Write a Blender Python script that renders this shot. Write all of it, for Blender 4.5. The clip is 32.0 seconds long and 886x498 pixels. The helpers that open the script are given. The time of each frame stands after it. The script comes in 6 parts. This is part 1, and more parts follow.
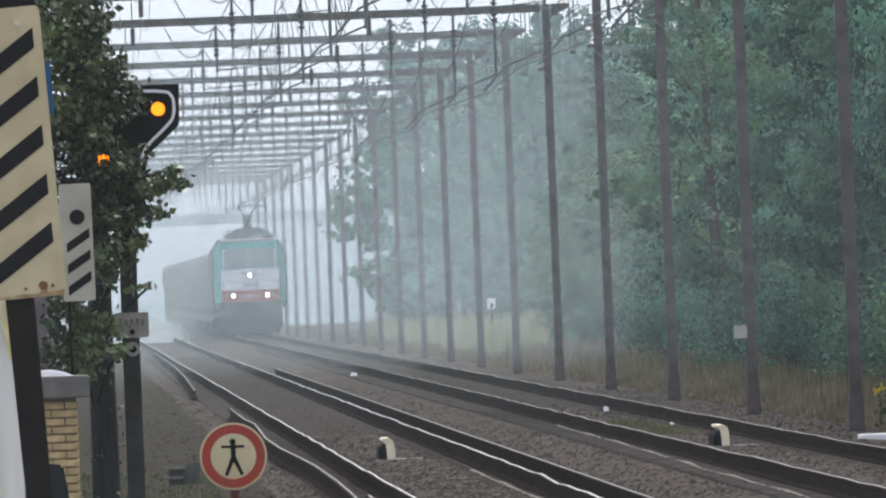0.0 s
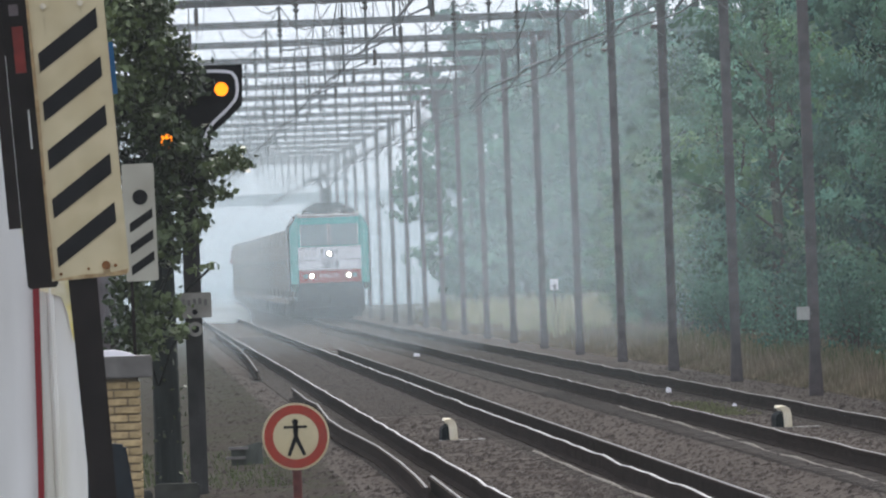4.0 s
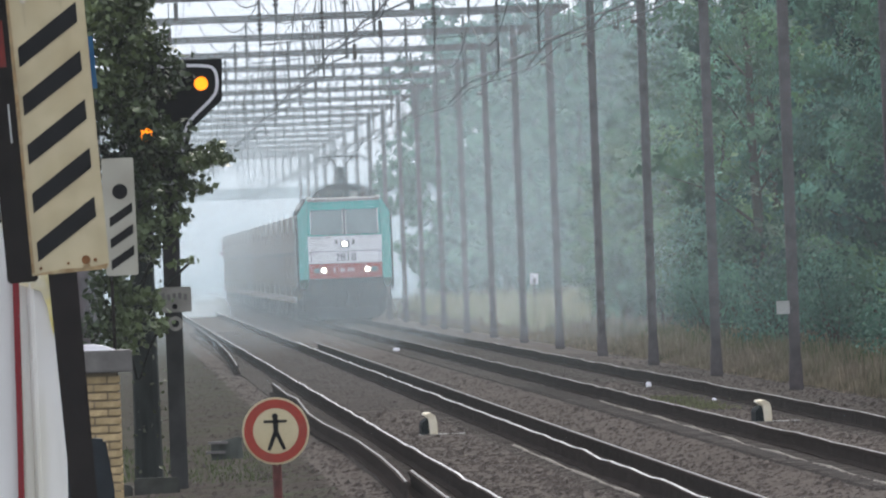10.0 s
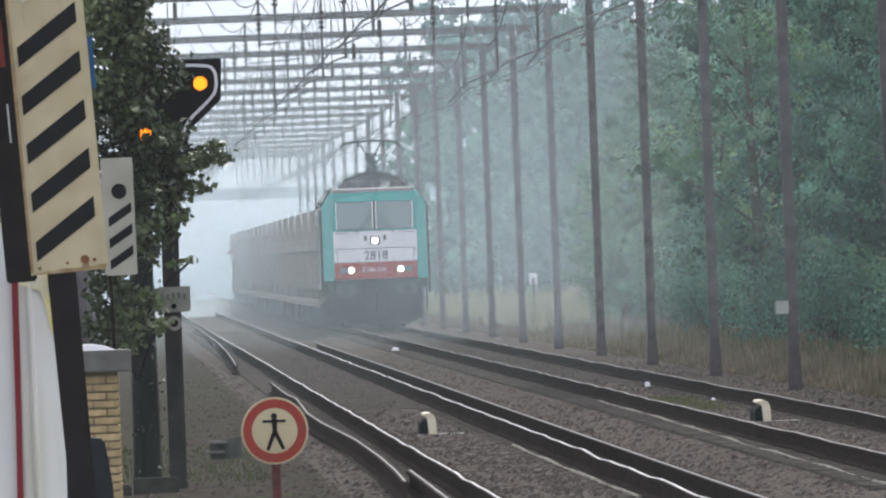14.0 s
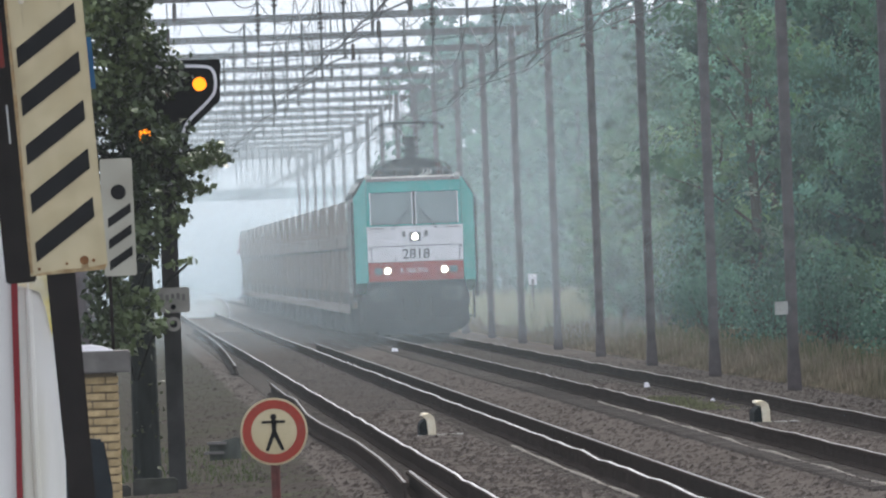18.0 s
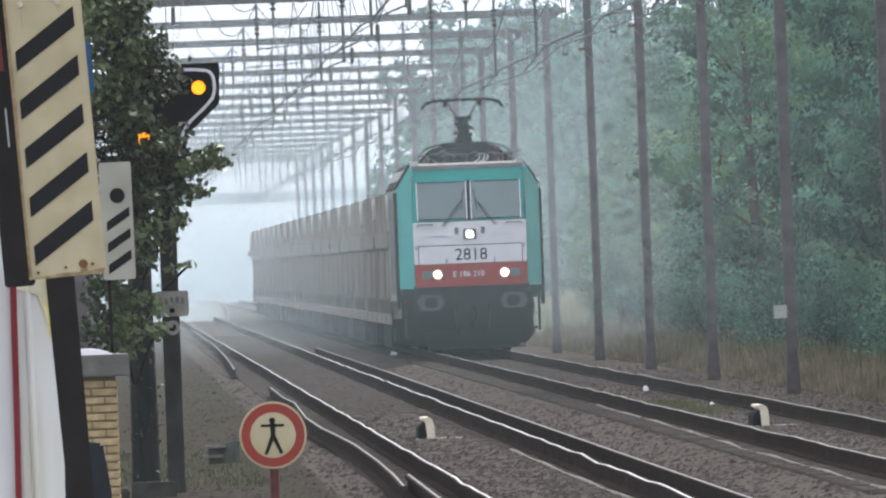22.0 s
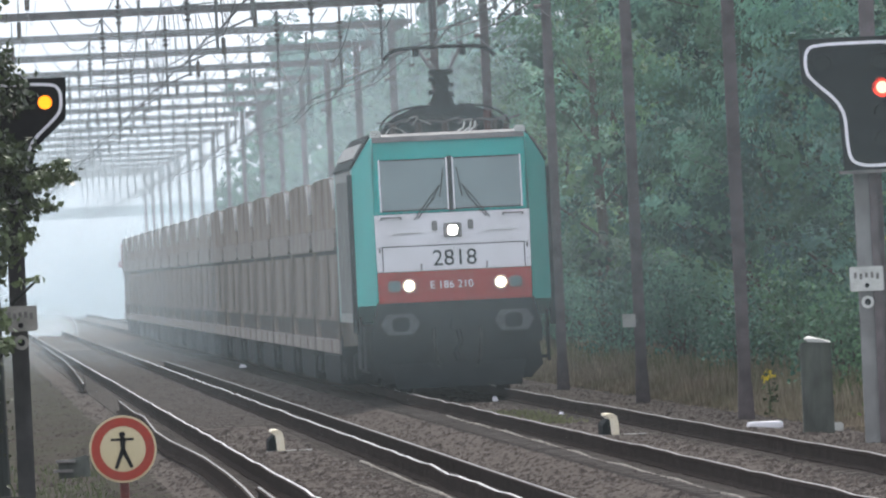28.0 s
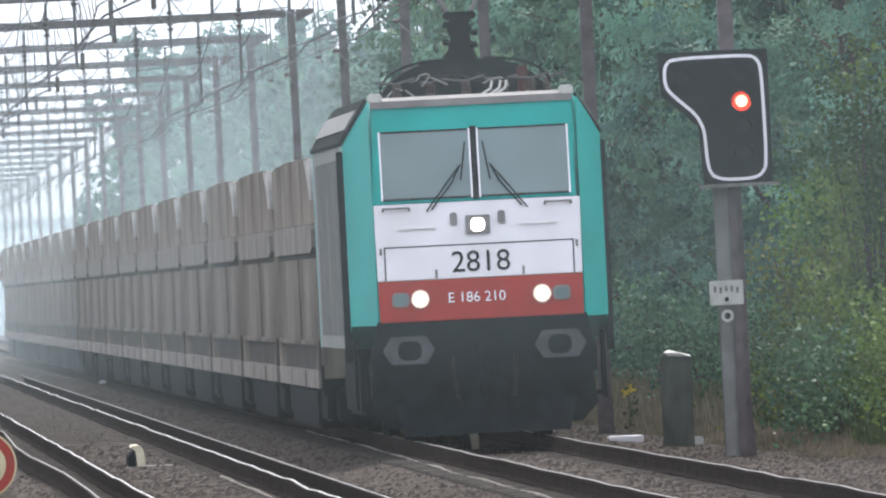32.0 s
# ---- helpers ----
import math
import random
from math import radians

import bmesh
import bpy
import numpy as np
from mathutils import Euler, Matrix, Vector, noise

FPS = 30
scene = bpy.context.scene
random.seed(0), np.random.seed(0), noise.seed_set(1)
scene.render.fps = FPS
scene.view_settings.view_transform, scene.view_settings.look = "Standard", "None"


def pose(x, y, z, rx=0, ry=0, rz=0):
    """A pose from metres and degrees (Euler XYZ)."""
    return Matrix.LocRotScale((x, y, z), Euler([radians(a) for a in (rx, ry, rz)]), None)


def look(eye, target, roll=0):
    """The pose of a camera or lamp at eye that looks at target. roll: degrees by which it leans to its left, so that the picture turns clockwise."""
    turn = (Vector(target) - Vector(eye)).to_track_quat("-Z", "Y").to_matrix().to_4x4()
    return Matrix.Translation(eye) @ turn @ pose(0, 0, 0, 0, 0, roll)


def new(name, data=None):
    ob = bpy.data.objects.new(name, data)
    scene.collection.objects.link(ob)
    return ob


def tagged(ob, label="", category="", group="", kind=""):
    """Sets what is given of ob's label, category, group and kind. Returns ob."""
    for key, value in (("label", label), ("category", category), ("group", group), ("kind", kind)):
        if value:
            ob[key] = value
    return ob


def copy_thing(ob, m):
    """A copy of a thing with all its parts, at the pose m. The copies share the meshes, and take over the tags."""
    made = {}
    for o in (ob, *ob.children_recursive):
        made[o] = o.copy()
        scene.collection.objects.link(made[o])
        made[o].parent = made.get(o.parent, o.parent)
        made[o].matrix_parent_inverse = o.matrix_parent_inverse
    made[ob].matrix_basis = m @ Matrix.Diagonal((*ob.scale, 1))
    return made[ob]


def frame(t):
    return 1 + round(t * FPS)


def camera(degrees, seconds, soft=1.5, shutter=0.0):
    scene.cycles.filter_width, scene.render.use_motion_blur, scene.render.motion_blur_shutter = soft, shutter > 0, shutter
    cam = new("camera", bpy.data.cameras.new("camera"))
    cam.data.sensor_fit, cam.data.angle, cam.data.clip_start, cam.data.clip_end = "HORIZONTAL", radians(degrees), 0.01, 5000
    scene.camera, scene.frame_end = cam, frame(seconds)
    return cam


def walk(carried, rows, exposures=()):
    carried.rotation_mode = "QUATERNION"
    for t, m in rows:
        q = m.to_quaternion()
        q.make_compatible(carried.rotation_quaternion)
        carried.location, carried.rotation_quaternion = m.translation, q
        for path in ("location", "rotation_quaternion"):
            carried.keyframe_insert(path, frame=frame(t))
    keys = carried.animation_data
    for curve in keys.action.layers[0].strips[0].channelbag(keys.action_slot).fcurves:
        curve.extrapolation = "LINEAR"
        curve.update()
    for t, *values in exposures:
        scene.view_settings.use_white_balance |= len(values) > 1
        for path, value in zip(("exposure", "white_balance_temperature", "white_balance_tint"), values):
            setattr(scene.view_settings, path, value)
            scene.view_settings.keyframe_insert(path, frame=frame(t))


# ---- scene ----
# ---- camera ----
# A very long lens on a stand beside the line, its eye 1.9 m above the rails.
EYE = (0.0, 0.0, 1.9)
cam = camera(2.139, 32.0, soft=2.15)


def aim(right, down, lean):
    """The camera's pose, turned right of the track's direction and down by thousandths of a radian."""
    return look(EYE, (right, 1000.0, 1.9 - down), -lean)


walk(cam, [
    (0, aim(16.05, -1.36, 2.24)), (0.5, aim(16.34, -1.90, 2.18)), (1, aim(15.38, -2.15, 2.11)), (1.1, aim(15.08, -2.22, 2.11)),
    (1.2, aim(14.25, -2.27, 2.10)), (1.3, aim(13.48, -2.30, 2.09)), (1.4, aim(12.53, -2.34, 2.08)), (1.5, aim(11.86, -2.31, 2.07)),
    (2, aim(11.14, -2.16, 2.00)), (2.5, aim(11.29, -1.90, 2.01)), (3, aim(11.84, -1.67, 2.01)), (3.5, aim(12.77, -1.29, 2.08)),
    (4, aim(13.37, -0.65, 2.11)), (4.5, aim(13.60, -0.44, 2.01)), (6.5, aim(14.00, -0.37, 2.05)), (7, aim(14.06, -0.38, 2.05)),
    (8, aim(14.13, -0.38, 2.12)), (9, aim(14.18, -0.38, 2.12)), (10, aim(14.21, -0.38, 2.13)), (11, aim(14.22, -0.39, 2.07)),
    (12, aim(14.23, -0.38, 2.14)), (13, aim(14.25, -0.37, 2.15)), (14, aim(14.25, -0.37, 2.12)), (14.5, aim(14.26, -0.38, 2.12)),
    (16.5, aim(14.27, -0.40, 2.15)), (17, aim(14.27, -0.39, 2.12)), (18, aim(14.28, -0.40, 2.12)), (19, aim(14.28, -0.41, 2.10)),
    (20, aim(14.28, -0.42, 2.10)), (20.5, aim(14.36, -0.29, 2.11)), (21, aim(14.34, -0.46, 2.22)), (21.2, aim(14.34, -0.44, 2.20)),
    (21.4, aim(14.27, -0.47, 2.19)), (21.5, aim(14.23, -0.44, 2.18)), (21.6, aim(14.21, -0.31, 2.17)), (21.8, aim(13.89, -0.25, 2.15)),
    (22, aim(14.33, -0.55, 2.12)), (22.1, aim(14.33, -0.38, 2.15)), (22.2, aim(14.15, -0.07, 2.17)), (22.3, aim(14.12, 0.33, 2.20)),
    (22.4, aim(13.98, -0.98, 2.22)), (22.5, aim(15.52, -1.39, 2.25)), (22.6, aim(16.76, -0.01, 2.27)), (22.7, aim(18.49, 0.38, 2.30)),
    (22.8, aim(18.09, 0.29, 2.32)), (22.9, aim(18.04, 0.35, 2.35)), (23, aim(18.02, 0.28, 2.37)), (23.2, aim(17.48, 0.24, 2.42)),
    (23.4, aim(17.35, 0.20, 2.47)), (23.5, aim(20.69, -0.28, 2.50)), (23.7, aim(21.45, -0.33, 2.52)), (24, aim(21.69, -0.32, 2.56)),
    (24.5, aim(21.80, 0.05, 2.56)), (25, aim(21.68, -0.04, 2.56)), (25.5, aim(21.80, 0.0, 2.56)), (27.5, aim(21.13, -1.13, 2.64)),
    (28, aim(20.75, -0.77, 2.68)), (28.5, aim(20.28, -0.54, 2.66)), (29, aim(20.05, -0.80, 2.68)), (29.5, aim(20.44, -1.54, 2.76)),
    (30, aim(22.53, -2.76, 2.83)), (30.5, aim(24.41, -1.95, 2.84)), (31, aim(25.80, -2.26, 2.85)), (31.5, aim(26.72, -2.08, 2.88)),
    (32, aim(26.69, -1.11, 2.84)),
], exposures=((0, 0.04), (1, -0.06), (3, 0.02), (8, 0.14), (20, 0.18), (23, 0.38), (25, 0.39), (28, 0.35), (29, 0.36), (30, 0.20), (31, 0.53), (32, 0.53)))


# ---- world and light: thin mist under a bright overcast sky ----
world = bpy.data.worlds.new("overcast_sky")
scene.world = world
world.use_nodes = True
wn, wl = world.node_tree.nodes, world.node_tree.links
wn.clear()
sky = wn.new("ShaderNodeTexSky")
sky.sky_type, sky.sun_disc = "NISHITA", False
sky.sun_elevation, sky.sun_rotation = radians(50), radians(18)
sky.air_density, sky.dust_density, sky.ozone_density = 1.0, 6.0, 1.0
grey = wn.new("ShaderNodeMix")
grey.data_type = "RGBA"
grey.inputs["Factor"].default_value = 0.78
grey.inputs["B"].default_value = (7.2, 7.6, 8.5, 1)
bg = wn.new("ShaderNodeBackground")
bg.inputs["Strength"].default_value = 0.185
wo = wn.new("ShaderNodeOutputWorld")
wl.new(sky.outputs[0], grey.inputs["A"])
wl.new(grey.outputs["Result"], bg.inputs["Color"])
wl.new(bg.outputs[0], wo.inputs["Surface"])
sun = new("sun", bpy.data.lights.new("sun", "SUN"))
sun.data.energy, sun.data.angle, sun.data.color = 3.4, radians(22), (1.0, 0.965, 0.93)
sun.matrix_world = look((30, 130, 115), (0, 40, 0))
scene.view_settings.exposure = 0.0


# ---- materials ----
def mat(name, col, rough=0.8, metal=0.0, vary=0.25, scale=3.0, bump=0.0, stain=None, stain_amount=0.4, stain_scale=0.6,
        each=0.0, stretch=(1, 1, 1), spec=0.1):
    """A node material: base colour with grain at one scale and stains at a larger one; each: how far pieces differ."""
    m = bpy.data.materials.new(name)
    m.use_nodes = True
    n, l = m.node_tree.nodes, m.node_tree.links
    b = n["Principled BSDF"]
    b.inputs["Roughness"].default_value, b.inputs["Metallic"].default_value = rough, metal
    b.inputs["Specular IOR Level"].default_value = spec
    geo = n.new("ShaderNodeTexCoord")
    mp = n.new("ShaderNodeMapping")
    mp.inputs["Scale"].default_value = stretch
    l.new(geo.outputs["Object"], mp.inputs["Vector"])
    fine = n.new("ShaderNodeTexNoise")
    fine.inputs["Scale"].default_value, fine.inputs["Detail"].default_value = scale, 5
    l.new(mp.outputs[0], fine.inputs["Vector"])
    ramp = n.new("ShaderNodeMapRange")
    ramp.inputs["From Min"].default_value, ramp.inputs["From Max"].default_value = 0.3, 0.7
    ramp.inputs["To Min"].default_value, ramp.inputs["To Max"].default_value = 1 - vary, 1 + vary
    l.new(fine.outputs["Fac"], ramp.inputs["Value"])
    base = n.new("ShaderNodeMix")
    base.data_type = "RGBA"
    base.inputs["A"].default_value = (*col, 1)
    base.inputs["B"].default_value = (*(stain or [c * 0.6 for c in col]), 1)
    big = n.new("ShaderNodeTexNoise")
    big.inputs["Scale"].default_value, big.inputs["Detail"].default_value = stain_scale, 4
    l.new(mp.outputs[0], big.inputs["Vector"])
    br = n.new("ShaderNodeMapRange")
    br.inputs["From Min"].default_value, br.inputs["From Max"].default_value = 0.42, 0.72
    br.inputs["To Max"].default_value = stain_amount
    l.new(big.outputs["Fac"], br.inputs["Value"])
    l.new(br.outputs[0], base.inputs["Factor"])
    mul = n.new("ShaderNodeVectorMath")
    mul.operation = "SCALE"
    l.new(base.outputs["Result"], mul.inputs[0])
    l.new(ramp.outputs[0], mul.inputs["Scale"])
    out = mul.outputs[0]
    if each:
        info = n.new("ShaderNodeObjectInfo")
        isl = n.new("ShaderNodeNewGeometry")
        add = n.new("ShaderNodeMath")
        add.operation = "ADD"
        l.new(info.outputs["Random"], add.inputs[0])
        l.new(isl.outputs["Random Per Island"], add.inputs[1])
        er = n.new("ShaderNodeMapRange")
        er.inputs["From Max"].default_value = 2.0
        er.inputs["To Min"].default_value, er.inputs["To Max"].default_value = 1 - each, 1 + each
        l.new(add.outputs[0], er.inputs["Value"])
        m2 = n.new("ShaderNodeVectorMath")
        m2.operation = "SCALE"
        l.new(out, m2.inputs[0])
        l.new(er.outputs[0], m2.inputs["Scale"])
        out = m2.outputs[0]
    l.new(out, b.inputs["Base Color"])
    if bump:
        bp = n.new("ShaderNodeBump")
        bp.inputs["Strength"].default_value, bp.inputs["Distance"].default_value = bump, 0.02
        l.new(fine.outputs["Fac"], bp.inputs["Height"])
        l.new(bp.outputs[0], b.inputs["Normal"])
    return m


def glow(name, col, strength):
    m = bpy.data.materials.new(name)
    m.use_nodes = True
    b = m.node_tree.nodes["Principled BSDF"]
    b.inputs["Base Color"].default_value = (*col, 1)
    b.inputs["Emission Color"].default_value = (*col, 1)
    b.inputs["Emission Strength"].default_value = strength
    return m


def leafy(name, dark, light, rough=0.55, spec=0.14):
    """Leaves: colour from leaf to leaf, with some light coming through. Broad noise patches paint in lit clumps and
    shaded gaps.
    """
    m = bpy.data.materials.new(name)
    m.use_nodes = True
    n, l = m.node_tree.nodes, m.node_tree.links
    b = n["Principled BSDF"]
    b.inputs["Roughness"].default_value = rough
    b.inputs["Specular IOR Level"].default_value = spec
    isl = n.new("ShaderNodeNewGeometry")
    info = n.new("ShaderNodeObjectInfo")
    mix = n.new("ShaderNodeMix")
    mix.data_type = "RGBA"
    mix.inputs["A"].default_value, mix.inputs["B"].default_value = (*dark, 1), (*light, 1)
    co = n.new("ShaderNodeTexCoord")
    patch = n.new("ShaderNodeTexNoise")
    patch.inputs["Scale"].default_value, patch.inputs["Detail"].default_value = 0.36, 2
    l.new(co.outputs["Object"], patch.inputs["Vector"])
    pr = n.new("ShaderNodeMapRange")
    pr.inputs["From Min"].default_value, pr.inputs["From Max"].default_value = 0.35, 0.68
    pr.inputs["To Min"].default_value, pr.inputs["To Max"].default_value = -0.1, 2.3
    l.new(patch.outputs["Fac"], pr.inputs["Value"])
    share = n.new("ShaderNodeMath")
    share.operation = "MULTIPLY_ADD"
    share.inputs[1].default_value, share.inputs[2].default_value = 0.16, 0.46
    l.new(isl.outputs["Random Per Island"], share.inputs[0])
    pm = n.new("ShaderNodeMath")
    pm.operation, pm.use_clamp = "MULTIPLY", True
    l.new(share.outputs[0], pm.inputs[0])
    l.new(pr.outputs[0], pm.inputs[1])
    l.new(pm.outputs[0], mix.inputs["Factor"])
    hsv = n.new("ShaderNodeHueSaturation")
    mr = n.new("ShaderNodeMapRange")
    mr.inputs["To Min"].default_value, mr.inputs["To Max"].default_value = 0.65, 1.35
    l.new(info.outputs["Random"], mr.inputs["Value"])
    l.new(mr.outputs[0], hsv.inputs["Value"])
    mr2 = n.new("ShaderNodeMapRange")
    mr2.inputs["To Min"].default_value, mr2.inputs["To Max"].default_value = 0.47, 0.53
    l.new(info.outputs["Random"], mr2.inputs["Value"])
    l.new(mr2.outputs[0], hsv.inputs["Hue"])
    l.new(mix.outputs["Result"], hsv.inputs["Color"])
    l.new(hsv.outputs[0], b.inputs["Base Color"])
    tr = n.new("ShaderNodeBsdfTranslucent")
    l.new(hsv.outputs[0], tr.inputs["Color"])
    ms = n.new("ShaderNodeMixShader")
    ms.inputs[0].default_value = 0.13
    l.new(b.outputs[0], ms.inputs[1])
    l.new(tr.outputs[0], ms.inputs[2])
    l.new(ms.outputs[0], n["Material Output"].inputs["Surface"])
    return m


def mist(name, thick, left=0.0, edge=0.0, low=0.0, lift=0.0, col=(0.495, 0.63, 0.655)):
    """A thin sheet of mist: lets most light through, scatters the rest. left: denser towards that x; low: denser near the ground."""
    m = bpy.data.materials.new(name)
    m.use_nodes = True
    n, l = m.node_tree.nodes, m.node_tree.links
    n.remove(n["Principled BSDF"])
    geo = n.new("ShaderNodeTexCoord")
    noi = n.new("ShaderNodeTexNoise")
    noi.inputs["Scale"].default_value, noi.inputs["Detail"].default_value = 0.12, 3
    l.new(geo.outputs["Object"], noi.inputs["Vector"])
    mr = n.new("ShaderNodeMapRange")
    mr.inputs["From Min"].default_value, mr.inputs["From Max"].default_value = 0.25, 0.75
    mr.inputs["To Min"].default_value, mr.inputs["To Max"].default_value = thick * 0.7, thick * 1.3
    l.new(noi.outputs["Fac"], mr.inputs["Value"])
    fac = mr.outputs[0]
    sep = n.new("ShaderNodeSeparateXYZ")
    l.new(geo.outputs["Object"], sep.inputs[0])
    if edge:
        er = n.new("ShaderNodeMapRange")
        er.interpolation_type = "SMOOTHSTEP"
        er.inputs["From Min"].default_value, er.inputs["From Max"].default_value = left + edge, left - edge
        l.new(sep.outputs[0], er.inputs["Value"])
        mu = n.new("ShaderNodeMath")
        mu.operation = "MULTIPLY"
        l.new(fac, mu.inputs[0])
        l.new(er.outputs[0], mu.inputs[1])
        fac = mu.outputs[0]
    if lift:
        lr = n.new("ShaderNodeMapRange")
        lr.interpolation_type = "SMOOTHSTEP"
        lr.inputs["From Min"].default_value, lr.inputs["From Max"].default_value = -0.45, lift
        l.new(sep.outputs[2], lr.inputs["Value"])
        mu = n.new("ShaderNodeMath")
        mu.operation = "MULTIPLY"
        l.new(fac, mu.inputs[0])
        l.new(lr.outputs[0], mu.inputs[1])
        fac = mu.outputs[0]
    if low:
        zr = n.new("ShaderNodeMapRange")
        zr.interpolation_type = "SMOOTHSTEP"
        zr.inputs["From Min"].default_value, zr.inputs["From Max"].default_value = low, 0.0
        l.new(sep.outputs[2], zr.inputs["Value"])
        mu = n.new("ShaderNodeMath")
        mu.operation = "MULTIPLY"
        l.new(fac, mu.inputs[0])
        l.new(zr.outputs[0], mu.inputs[1])
        fac = mu.outputs[0]
    d, t, a = n.new("ShaderNodeBsdfDiffuse"), n.new("ShaderNodeBsdfTranslucent"), n.new("ShaderNodeMixShader")
    for s in (d, t):
        s.inputs["Color"].default_value = (*col, 1)
    l.new(d.outputs[0], a.inputs[1])
    l.new(t.outputs[0], a.inputs[2])
    tp, ms = n.new("ShaderNodeBsdfTransparent"), n.new("ShaderNodeMixShader")
    l.new(fac, ms.inputs[0])
    l.new(tp.outputs[0], ms.inputs[1])
    l.new(a.outputs[0], ms.inputs[2])
    l.new(ms.outputs[0], n["Material Output"].inputs["Surface"])
    return m


